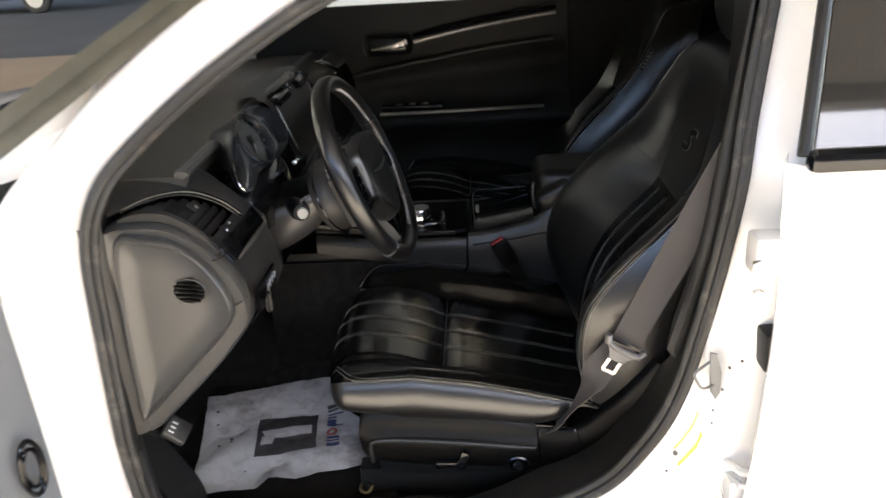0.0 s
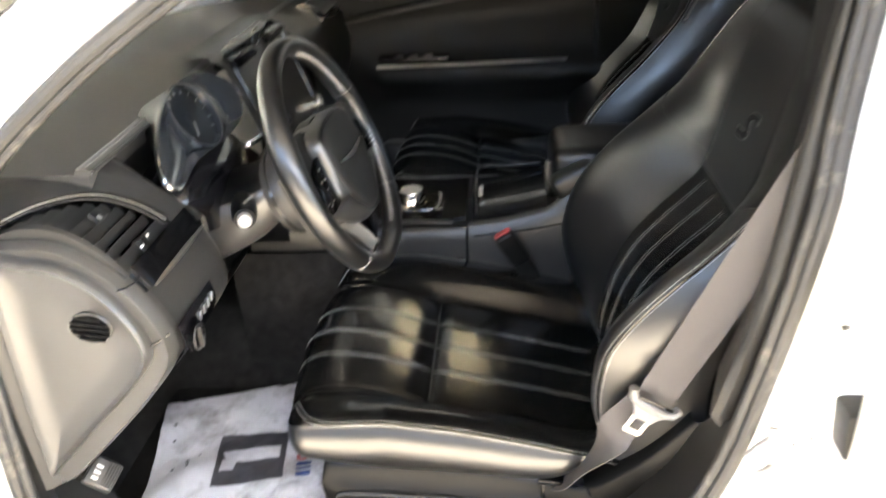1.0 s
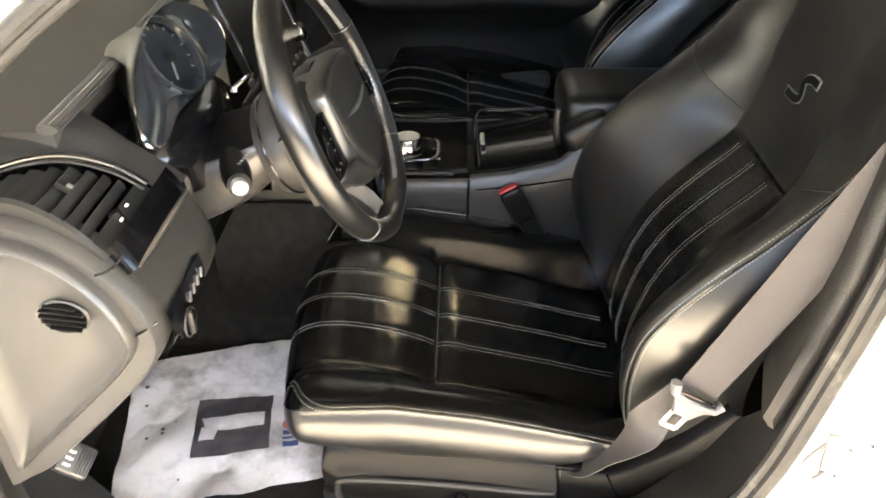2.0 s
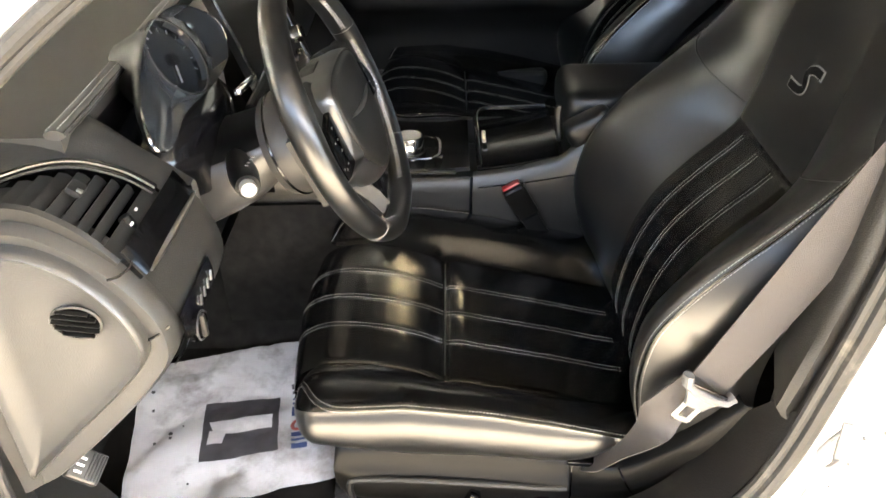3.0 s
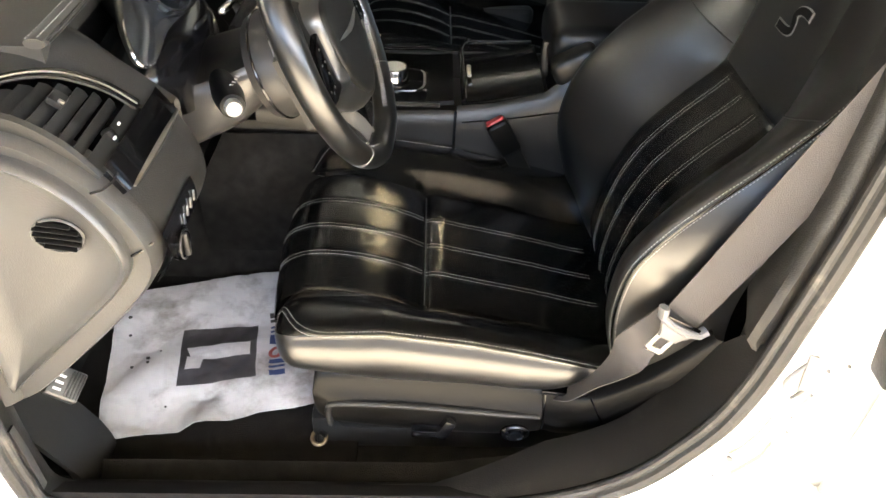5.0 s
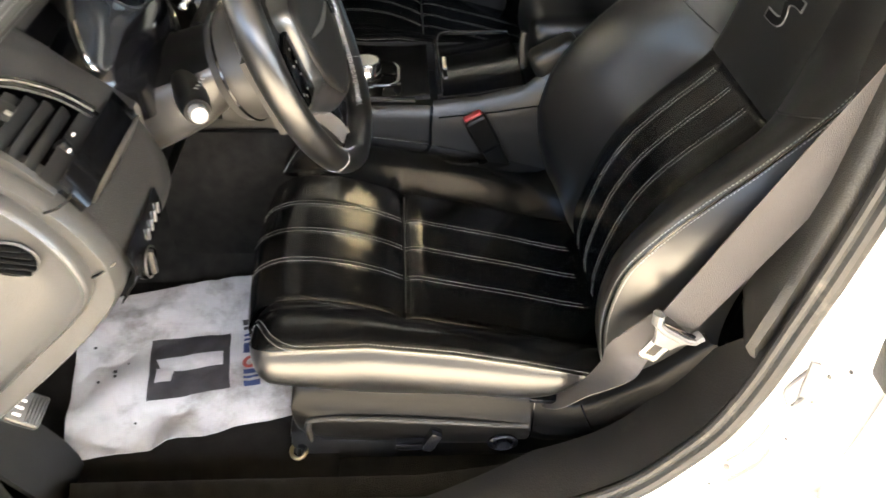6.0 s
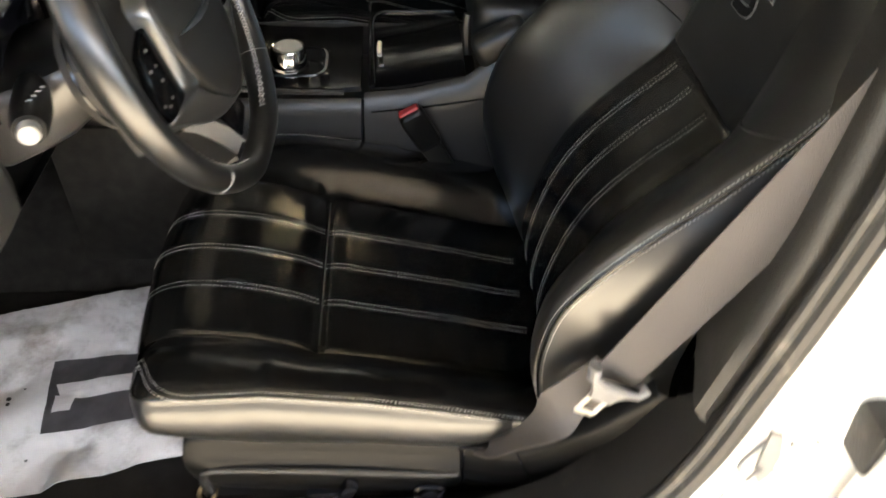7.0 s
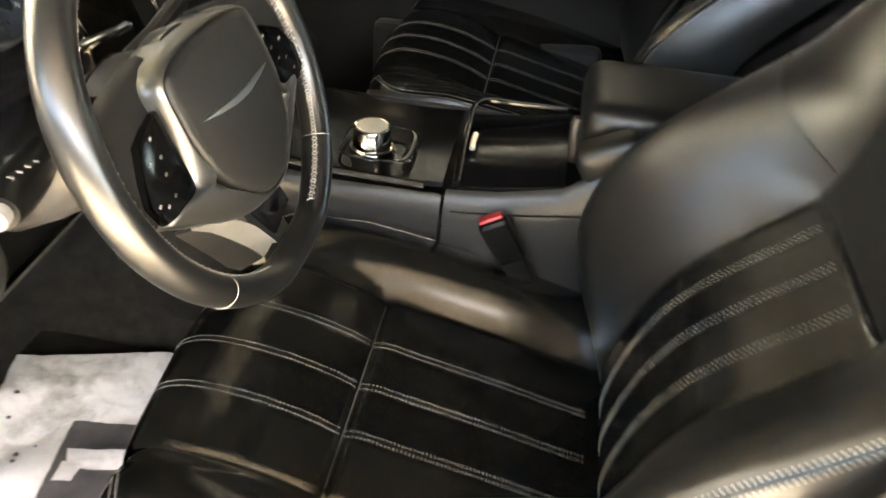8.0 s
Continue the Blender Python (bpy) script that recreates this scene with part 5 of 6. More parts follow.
part("cluster_edge", tube(rim_c[-4:] + rim_c[0:7], lambda t: 0.0007 + 0.0020 * math.sin(math.pi * t), 8), CHROME, cl, "bright crescent edge")
part("cluster_edge", tube(rim_c[25:32], lambda t: 0.0005 + 0.0008 * math.sin(math.pi * t), 8), CHROME, cl)
c = c - ax * 0.012
dl = part("dial_face", disc(c + ax * 0.004, ax, 0.0505, 0.004), GAUGE, cl, "smoky blue-grey dial")
ring = [c + ax * 0.0150 + (s1 * math.cos(t) + u1 * math.sin(t)) * 0.0515 for t in [2 * math.pi * j / 40 for j in range(40)]]
part("dial_ring", tube(ring, 0.0012, 6, closed=True), SATIN, dl)
for j in range(13):
    t = math.radians(-40 + 260 * j / 12)
    q = c + ax * 0.0068 + (s1 * math.cos(t) + u1 * math.sin(t)) * 0.041
    part("tick", box(q, (0.001, 0.0014, 0.005), 0, m=Matrix((ax, s1 * -math.sin(t) + u1 * math.cos(t), s1 * math.cos(t) + u1 * math.sin(t))).transposed()), CAP_GREY, dl)
part("needle", box(c + ax * 0.0085 + u1 * -0.012 + s1 * -0.008, (0.002, 0.002, 0.036), 0.0005, m=Matrix((ax, s1, u1)).transposed() @ pose(0, 0, 0, -32, 0, 0).to_3x3()), CAP_GREY, dl)
part("needle_hub", disc(c + ax * 0.009, ax, 0.009, 0.006, 20, 0.002), GLOSS, dl)

# centre stack, its screen and vents
stack = part("centre_panel", loft([[Vector((x, y, z)) for y in (1.66, 1.70, 1.85, 2.0, 2.04)] for x, z in ((-0.44, 1.01), (-0.385, 1.015), (-0.355, 0.995), (-0.325, 0.92), (-0.295, 0.83), (-0.265, 0.75), (-0.22, 0.69))]), DARK_PLASTIC, db, "dark centre panel of the dashboard", smooth=60)
part("screen", plate([(-0.338, 1.73, 0.885), (-0.338, 1.97, 0.885), (-0.362, 1.97, 0.975), (-0.362, 1.73, 0.975)], (0.012, 0, 0.004), 0.003), GLOSS, stack, "dark glossy screen")
for y in (1.72, 1.925):
    vv = part("centre_vent", box((-0.366, y + 0.03, 0.992), (0.05, 0.12, 0.022), 0.010, 3), GLOSS, stack)
    for k in range(5):
        part("vane", box((-0.352, y - 0.015 + 0.022 * k, 0.996), (0.036, 0.003, 0.012), 0.001, m=pose(0, 0, 0, 0, 30, 0)), GLOSS, vv)
part("clock_ring", tube([Vector((-0.352, 1.85 + 0.024 * math.cos(t), 1.006 + 0.014 * math.sin(t))) for t in [2 * math.pi * j / 24 for j in range(24)]], 0.003, 6, closed=True), CHROME, stack)
for k in range(8):
    part("stack_button", box((-0.283, 1.74 + 0.032 * k, 0.80), (0.012, 0.022, 0.012), 0.003), GLOSS, stack)
for y in (1.73, 1.97):
    part("stack_knob", disc((-0.285, y, 0.835), (0.93, 0, 0.3), 0.017, 0.03, 24, 0.003), CHROME, stack)
for y in (1.695, 2.005):
    part("stack_strip", tube([(-0.352, y, 0.995), (-0.318, y, 0.90), (-0.288, y, 0.81), (-0.255, y, 0.74)], 0.004, 8), CHROME, stack)
part("far_face", loft([[Vector((x, y, z)) for y in (2.04, 2.2, 2.40, 2.47)] for x, z in ((-0.40, 0.99), (-0.345, 0.975), (-0.310, 0.93), (-0.295, 0.87), (-0.30, 0.80), (-0.34, 0.70), (-0.45, 0.60))]), DARK_PLASTIC, db, "passenger side of the dashboard", smooth=60)
fv = part("far_vent", box((-0.345, 2.36, 0.962), (0.06, 0.17, 0.03), 0.01, m=pose(0, 0, 0, 0, 40, 0)), GLOSS, db)
for k in range(7):
    part("vane", box((-0.338, 2.30 + 0.02 * k, 0.974), (0.05, 0.003, 0.02), 0.001, m=pose(0, 0, 0, 0, 40, 0)), DARK_PLASTIC, fv)
part("far_bow", tube(spline([(-0.375, 2.27, 0.985), (-0.345, 2.27, 0.985), (-0.315, 2.30, 0.955), (-0.305, 2.38, 0.945), (-0.31, 2.44, 0.95)], 5), 0.0025, 6), CHROME, fv)

# ---- steering wheel ----
WC = Vector((-0.124, 1.444, 0.913))
TH = 0.389
wx = Vector((0.03, 1, 0)).normalized()
wz = Vector((math.cos(TH), -0.03, math.sin(TH))).normalized()
wy = wz.cross(wx)
if wy.z < 0:
    wy = -wy


def wp(x, y, z=0.0):
    """A point of the wheel: x to the driver's right, y up in its plane, z towards the driver."""
    return WC + wx * x + wy * y + wz * z


sw = thing("steering_wheel", tuple(wp(0, 0, -0.02)), "black leather steering wheel with grey spokes and a chrome emblem", "steering wheel")
RW = 0.1695


def rim_at(t):
    r = RW
    y = r * math.sin(t)
    return wp(r * math.cos(t) * 1.0, y if y > -0.163 else -0.163 - (abs(y) - 0.163) * 0.35)


def rim_ring(t, bulk):
    c = rim_at(t)
    rad = (c - WC).normalized()
    return [c + (rad * math.cos(a) * 0.0140 + wz * math.sin(a) * 0.0170) * bulk for a in (2 * math.pi * k / 16 for k in range(16))]


def bulk(t):
    s = math.sin(t)
    return 1.0 + 0.10 * math.exp(-((s - 0.35) / 0.25) ** 2)


rr = [rim_ring(2 * math.pi * k / 96, bulk(2 * math.pi * k / 96)) for k in range(96)]
rb_ = loft(rr + [rr[0]], closed=True)
bmesh.ops.remove_doubles(rb_, verts=rb_.verts[:], dist=1e-6)
rim = part("rim", rb_, RIM_LEATHER, sw, "leather covered rim", smooth=180)
for deg in (225, 318, 20):
    t = math.radians(deg)
    part("rim_seam", tube(rim_ring(t, bulk(t) * 1.005), 0.0004, 5, closed=True), THREAD, rim)
cross = []
for a0, a1 in ((-70, 15), (22, 75), (165, 250), (105, 158)):
    z1, z2 = [], []
    for k in range(60):
        t = math.radians(a0 + (a1 - a0) * k / 59)
        c = rim_at(t)
        rad = (c - WC).normalized()
        o = 0.0045 if k % 2 else -0.0045
        z1.append(c - rad * 0.0138 * bulk(t) + wz * (0.0055 + o))
        z2.append(c - rad * 0.0138 * bulk(t) + wz * (0.0055 - o))
    cross += [z1, z2]
part("rim_stitching", dashes(cross, 0.006, 0.0006, 0.00042), THREAD, rim)

# hub cushion inside its satin band


def both_sides(half):
    """A closed outline from its right half, top to bottom."""
    return spline([(x, y, 0) for x, y in half] + [(-x, y, 0) for x, y in half[-2:0:-1]], 5, closed=True)


HUB = both_sides([(0.0, 0.058), (0.030, 0.057), (0.060, 0.052), (0.076, 0.041), (0.079, 0.018), (0.078, -0.012), (0.070, -0.040), (0.051, -0.067), (0.026, -0.087), (0.0, -0.092)])
BANDO = both_sides([(0.0, 0.062), (0.034, 0.061), (0.066, 0.056), (0.083, 0.043), (0.0865, 0.012), (0.090, -0.012), (0.099, -0.036), (0.133, -0.0385), (0.134, -0.045), (0.109, -0.060), (0.074, -0.082), (0.038, -0.0965), (0.0, -0.101)])
BANDI = both_sides([(0.0, 0.0585), (0.030, 0.0578), (0.061, 0.053), (0.0775, 0.042), (0.081, 0.018), (0.080, -0.012), (0.073, -0.036), (0.078, -0.041), (0.074, -0.047), (0.060, -0.062), (0.048, -0.071), (0.027, -0.088), (0.0, -0.0935)])
part("hub_surround", loft([[wp(p.x, p.y, -0.028) for p in BANDO], [wp(p.x, p.y, 0.002) for p in BANDO], [wp(p.x * 0.99, p.y * 0.99, 0.007) for p in BANDO], [wp(o.x * 0.6 + p.x * 0.4, o.y * 0.6 + p.y * 0.4, 0.0125) for o, p in zip(BANDO, BANDI)], [wp(o.x * 0.2 + p.x * 0.8, o.y * 0.2 + p.y * 0.8, 0.0175) for o, p in zip(BANDO, BANDI)], [wp(p.x, p.y, 0.0180) for p in BANDI], [wp(p.x * 0.97, p.y * 0.97, 0.012) for p in BANDI]], closed=True), HUB_SATIN, sw, "satin grey band round the hub", smooth=70)
part("hub_cushion", loft([[wp(p.x * k, p.y * k, z) for p in HUB] for k, z in ((0.99, -0.010), (0.995, 0.012), (0.985, 0.0178), (0.955, 0.0205), (0.85, 0.0225), (0.5, 0.0235), (0.1, 0.0235))], closed=True, cap=True), AIRBAG, sw, "dark airbag cushion", smooth=70)
WING = ((-0.062, 0.004, 0.0215), (-0.040, -0.0015, 0.0232), (-0.012, -0.0065, 0.0238), (0.012, -0.0075, 0.0238), (0.040, -0.0045, 0.0232), (0.060, -0.001, 0.0215), (0.040, -0.0005, 0.0232), (0.012, -0.001, 0.0238), (-0.012, 0.000, 0.0238), (-0.040, 0.003, 0.0232))
part("emblem", plate([wp(x, y, z) for x, y, z in WING], wz * 0.003, 0.001), BRUSHED, sw, "bright metal winged badge")
# spokes, switch pods and lower trim
POD = {-1: ((-0.087, 0.031), (-0.106, 0.0265), (-0.123, 0.0205), (-0.1366, -0.001), (-0.145, -0.020), (-0.140, -0.038), (-0.091, -0.0455), (-0.0885, -0.003)),
       1: ((0.084, 0.026), (0.106, 0.021), (0.134, 0.007), (0.150, -0.018), (0.148, -0.040), (0.130, -0.047), (0.098, -0.043), (0.089, -0.020))}
MARKS = {-1: ((-0.110, 0.019), (-0.110, 0.0035), (-0.124, 0.005), (-0.115, -0.009), (-0.138, -0.023), (-0.130, -0.028), (-0.1176, -0.026)),
         1: ((0.097, 0.012), (0.124, -0.001), (0.103, -0.002), (0.108, -0.015), (0.122, -0.020), (0.128, -0.034))}
for sg in (-1, 1):
    part("spoke", loft([[wp(sg * x, (a + b) / 2 + (a - b) / 2 * e, z) for e, z in ((0.96, -0.026), (1.0, -0.012), (0.86, -0.003), (0.3, 0.001), (-0.86, 0.0), (-1.0, -0.010), (-0.96, -0.026))] for x, a, b in ((0.05, 0.064, -0.036), (0.085, 0.058, -0.038), (0.120, 0.049, -0.041), (0.145, 0.044, -0.044), (0.164, 0.043, -0.048))], closed=True, cap=True), AIRBAG, sw, smooth=60)
    pod = part("switch_pod", plate([wp(x, y, 0.0) for x, y in POD[sg]], wz * 0.010, 0.003), PIANO, sw, "gloss black switch pod")
    for x, y in MARKS[sg]:
        part("switch_mark", box(wp(x, y, 0.0102), (0.0030, 0.0017, 0.001), 0, m=Matrix((wx, wy, wz)).transposed() @ Matrix.Rotation(0.5, 3, "Z")), CAP_GREY, pod)
    part("paddle", tube(spline([wp(sg * 0.085, 0.05, -0.035), wp(sg * 0.105, 0.02, -0.037), wp(sg * 0.108, -0.025, -0.037), wp(sg * 0.095, -0.05, -0.035)], 5), 0.008, 8, flat=0.4), GLOSS, sw)
    part("paddle_edge", tube(spline([wp(sg * 0.096, 0.050, -0.036), wp(sg * 0.113, 0.02, -0.036), wp(sg * 0.114, -0.012, -0.036)], 5), 0.003, 6), CHROME, sw, "chrome paddle edge")
part("paddle_blade", tube([(-0.178, 1.324, 0.949), (-0.1775, 1.336, 0.934), (-0.177, 1.350, 0.910)], 0.0034, 8, flat=0.5), CHROME, sw, "bright chrome paddle blade")
part("lower_spoke", loft([[wp(x * k, y, z) for x, z in ((-0.032, -0.030), (-0.030, -0.016), (-0.012, -0.010), (0.012, -0.010), (0.030, -0.016), (0.032, -0.030))] for y, k in ((-0.060, 1.2), (-0.095, 0.9), (-0.13, 0.8), (-0.158, 1.0))], closed=True, cap=True), DARK_PLASTIC, sw, smooth=60)
LT = (((-0.100, -0.064), (-0.097, -0.068), (-0.093, -0.072)), ((-0.078, -0.074), (-0.079, -0.083), (-0.083, -0.090)), ((-0.054, -0.092), (-0.062, -0.104), (-0.071, -0.112)), ((-0.036, -0.112), (-0.048, -0.124), (-0.060, -0.134)), ((-0.020, -0.142), (-0.034, -0.147), (-0.047, -0.149)))
lt = part("lower_trim", solid(loft([[wp(x, y, z) for (x, y), z in zip((r[0], r[0] if i in (0, 4) else (r[0][0] * 0.3 + r[1][0] * 0.7, r[0][1] * 0.3 + r[1][1] * 0.7), r[1]), (-0.002, -0.008, -0.013))] for i, r in enumerate(LT)]), 0.003), SILVER, sw, "satin silver lower spoke trim", smooth=60)
part("trim_flank", solid(loft([[wp(x, y, z) for (x, y), z in zip(r[1:], (-0.0135, -0.034))] for r in LT]), 0.003), DARK_PLASTIC, lt, "black flank of the trim", smooth=60)
part("lower_gloss", plate([wp(-0.030, -0.096, -0.010), wp(0.030, -0.092, -0.010), wp(0.036, -0.132, -0.010), wp(-0.008, -0.142, -0.010)], wz * 0.005, 0.002), GLOSS, sw)
part("hub_back", loft([[wp(0.07 * k * math.cos(t), 0.065 * k * math.sin(t), z) for t in [2 * math.pi * j / 28 for j in range(28)]] for k, z in ((1.0, -0.008), (1.0, -0.03), (0.85, -0.045))], closed=True, cap=True), DARK_PLASTIC, sw, smooth=60)

# ---- steering column ----
sc = thing("steering_column", (-0.26, 1.44, 0.83), "grey steering column shroud with stalks", "steering column")


def col_ring(x, cz, hy, hz, e=0.7):
    return [Vector((x + 0.30 * (math.sin(t) * hz), 1.450 + hy * math.copysign(abs(math.cos(t)) ** e, math.cos(t)), cz + hz * math.copysign(abs(math.sin(t)) ** e, math.sin(t)))) for t in [2 * math.pi * j / 32 for j in range(32)]]


SH = [col_ring(-0.345, 0.815, 0.080, 0.060), col_ring(-0.30, 0.822, 0.085, 0.064), col_ring(-0.255, 0.840, 0.080, 0.060), col_ring(-0.225, 0.854, 0.074, 0.056), col_ring(-0.205, 0.866, 0.062, 0.050)]
part("lower_shroud", loft([r[12:33] + r[0:2] for r in SH]), SATIN, sc, "satin grey lower shroud", smooth=60)
part("upper_shroud", loft([[p + Vector((0, 0, 0.001)) for p in r[0:14]] for r in SH]), SHIELD, sc, "black upper shroud", smooth=60)
COWL = [(-0.385, 0.135, 0.050, 0.880), (-0.345, 0.138, 0.057, 0.880), (-0.322, 0.132, 0.060, 0.878), (-0.306, 0.115, 0.056, 0.874), (-0.292, 0.085, 0.046, 0.868), (-0.286, 0.045, 0.030, 0.866)]
part("column_cowl", loft([[Vector((x, 1.444 + hy * math.copysign(abs(math.cos(t)) ** 0.8, math.cos(t)), z + hz * max(0.0, math.sin(t)) ** 0.8 - 0.03 * (j in (0, 24)))) for j, t in enumerate([math.pi * k / 24 for k in range(25)])] for x, hy, hz, z in COWL]), GLOSS, sc, "black rounded cowl over the column", smooth=60)
part("shroud_end", loft([SH[-1], [p.lerp(Vector((-0.205, 1.45, 0.866)), 0.98) for p in SH[-1]]], closed=True), DARK_PLASTIC, sc)
part("collar", loft([[wp(r * math.cos(t), 0.86 * r * math.sin(t) - 0.017, z) for t in [2 * math.pi * j / 36 for j in range(36)]] for r, z in ((0.078, -0.100), (0.082, -0.085), (0.080, -0.062), (0.070, -0.050), (0.05, -0.046))], closed=True, cap=True), COLLAR, sc, "round collar behind the wheel", smooth=60)
part("collar_gap", tube([wp(0.081 * math.cos(t), 0.0697 * math.sin(t) - 0.017, -0.088) for t in [2 * math.pi * j / 40 for j in range(40)]], 0.0022, 6, closed=True), GLOSS, sc)
stalk = part("stalk", tube(spline([(-0.262, 1.395, 0.868), (-0.245, 1.35, 0.876), (-0.228, 1.305, 0.886), (-0.216, 1.272, 0.893)], 5), lambda t: 0.0125 + 0.005 * math.sin(3.1 * t) + 0.001 * t, 14), SHIELD, sc, "black multi-function stalk with pale marks")
part("stalk_cap", tube([(-0.218, 1.276, 0.892), (-0.213, 1.264, 0.895), (-0.2115, 1.260, 0.8955)], lambda t: 0.0098 - 0.003 * max(0, t - 0.6), 16), CAP_GREY, stalk, "pale stalk end cap")
for k in range(4):
    part("stalk_mark", box(Vector((-0.2215, 1.300 + 0.010 * k, 0.9055 - 0.0015 * k)), (0.004, 0.0022, 0.0010), 0, m=pose(0, 0, 0, -8, 15, 20)), CAP_GREY, stalk)
part("wiper_stalk", tube([(-0.27, 1.53, 0.872), (-0.262, 1.60, 0.885), (-0.258, 1.66, 0.90)], 0.010, 10), DARK_PLASTIC, sc)
part("stalk_blade", box((-0.270, 1.524, 0.913), (0.010, 0.096, 0.008), 0.003, m=pose(0, 0, 0, -9, 0, 0)), CHROME, sc, "chrome blade on the far stalk")

# ---- centre console ----
cc = thing("centre_console", (0.1, 1.80, 0.31), "black centre console with gloss panel, rotary selector and armrest", "console")
CY0, CY1 = 1.694, 1.912
part("near_side", loft([[Vector((x, y, z)) for x, z in zip((-0.30, -0.20, -0.10, 0.045), zs)] for y, zs in ((CY0, (0.64, 0.62, 0.605, 0.60)), (CY0, (0.655, 0.645, 0.635, 0.635)), (CY0 + 0.003, (0.67, 0.66, 0.652, 0.655)), (CY0 + 0.012, (0.682, 0.668, 0.660, 0.663)))]), CONSOLE, cc, smooth=60)
part("lower_side", box((-0.19, CY0 + 0.006, 0.47), (0.48, 0.010, 0.29), 0.003), CARPET, cc)
part("near_side_rear", loft([[Vector((x, y, z)) for x, z in zip((0.050, 0.12, 0.20, 0.24, 0.30, 0.60), zs)] for y, zs in ((CY0 - 0.004, (0.33,) * 6), (CY0 - 0.004, (0.62, 0.635, 0.655, 0.68, 0.72, 0.74)), (CY0, (0.664, 0.672, 0.69, 0.725, 0.76, 0.78)), (CY0 + 0.012, (0.672, 0.680, 0.70, 0.735, 0.77, 0.79)))]), CONSOLE, cc, smooth=60)
part("side_joint", tube([(0.047, CY0 - 0.006, 0.50), (0.046, CY0 - 0.006, 0.62), (0.048, CY0 - 0.002, 0.668)], 0.0025, 6), GLOSS, cc)
part("side_line", tube([(0.06, CY0 - 0.0045, 0.648), (0.16, CY0 - 0.0045, 0.660), (0.24, CY0 - 0.0045, 0.674)], 0.0012, 6), GLOSS, cc)
part("far_side", box((0.10, CY1, 0.50), (1.0, 0.012, 0.36), 0.004), DARK_PLASTIC, cc)
part("base", box((0.10, 1.803, 0.47), (0.98, 0.19, 0.33), 0.01), DARK_PLASTIC, cc)
gp = part("gloss_panel", solid(loft([[Vector((x, y, z)) for x, z in ((-0.36, 0.715), (-0.20, 0.690), (-0.10, 0.680), (0.0, 0.678), (0.045, 0.682))] for y in (CY0 + 0.012, CY0 + 0.06, 1.80, CY1 - 0.01)]), 0.008), PIANO, cc, "gloss black console panel", smooth=60)
part("near_trim", tube([(-0.30, CY0 + 0.012, 0.690), (-0.10, CY0 + 0.012, 0.674), (0.02, CY0 + 0.012, 0.672)], 0.006, 8, flat=0.7), SATIN, cc, "satin silver trim")
WELL = [Vector((-0.055 + 0.048 * math.copysign(abs(math.cos(t)) ** 0.5, math.cos(t)), 1.765 + 0.044 * math.copysign(abs(math.sin(t)) ** 0.5, math.sin(t)), 0.6905)) for t in [2 * math.pi * j / 40 for j in range(40)]]
part("selector_well", tube(WELL, 0.0022, 6, closed=True), GLOSS, gp)
part("well_arc", tube([p + Vector((0, 0, 0.0012)) for p in WELL[-7:] + WELL[:7]], lambda t: 0.0006 + 0.0016 * math.sin(math.pi * t), 6), BRUSHED, gp, "bright arc of the selector well")
kn = part("selector_knob", loft([[Vector((-0.062 + r * math.cos(t), 1.757 + r * math.sin(t), z)) for t in [2 * math.pi * j / 32 for j in range(32)]] for r, z in ((0.030, 0.683), (0.0295, 0.690), (0.0262, 0.692), (0.0255, 0.717), (0.0238, 0.7195), (0.0215, 0.7180), (0.003, 0.7175))], closed=True, cap=True), CHROME, cc, "chrome rotary gear selector", smooth=40)
part("knob_face", disc((-0.062, 1.757, 0.7188), (0, 0, 1), 0.021, 0.002), BRUSHED, kn)
for k in range(3):
    part("console_button", box((-0.012 + 0.002, 1.745 + 0.03 * k, 0.685), (0.014, 0.02, 0.006), 0.002), GLOSS, gp)
# cup holder shutter with its raised frame
cup = part("shutter_frame", tube(spline([(0.062, CY0 + 0.014, 0.681), (0.060, 1.80, 0.700), (0.066, CY1 - 0.02, 0.704), (0.13, CY1 - 0.015, 0.708), (0.195, CY1 - 0.02, 0.712)], 6), 0.0045, 8), GLOSS, cc)
part("shutter", solid(loft([[Vector((x, y, z + 0.012 * math.sin(math.pi * (y - CY0) / (CY1 - CY0)))) for x, z in ((0.058, 0.676), (0.10, 0.682), (0.15, 0.690), (0.20, 0.700))] for y in (CY0 + 0.012, 1.74, 1.80, 1.86, CY1 - 0.012)]), 0.008), PIANO, cc, "dark cup holder shutter", smooth=60)
part("shutter_rim", tube(spline([(0.066, CY0 + 0.016, 0.6855), (0.0635, 1.80, 0.7042), (0.069, CY1 - 0.021, 0.7082), (0.13, CY1 - 0.018, 0.7122), (0.193, CY1 - 0.022, 0.7160)], 6), 0.0009, 6), SATIN, cup)
part("shutter_grip", tube([(0.073, 1.772, 0.6975), (0.072, 1.79, 0.6985), (0.073, 1.812, 0.698)], 0.004, 8, flat=0.7), BRUSHED, cc)
# armrest box
arm = part("armrest", box((0.42, 1.830, 0.754), (0.42, 0.170, 0.082), 0.034, 6), ARM, cc, "black leather armrest lid")
part("armrest_box", box((0.42, 1.810, 0.64), (0.38, 0.185, 0.20), 0.012), DARK_PLASTIC, cc)
part("armrest_side", box((0.250, 1.720, 0.748), (0.085, 0.046, 0.052), 0.020, 4, m=pose(0, 0, 0, 0, -28, 0)), ARM, cc, "leather hinge cheek of the armrest")
part("armrest_front", tube(spline([(0.208, 1.775, 0.70), (0.204, 1.778, 0.745), (0.206, 1.780, 0.762)], 5), 0.007, 8), DARK_PLASTIC, cc)

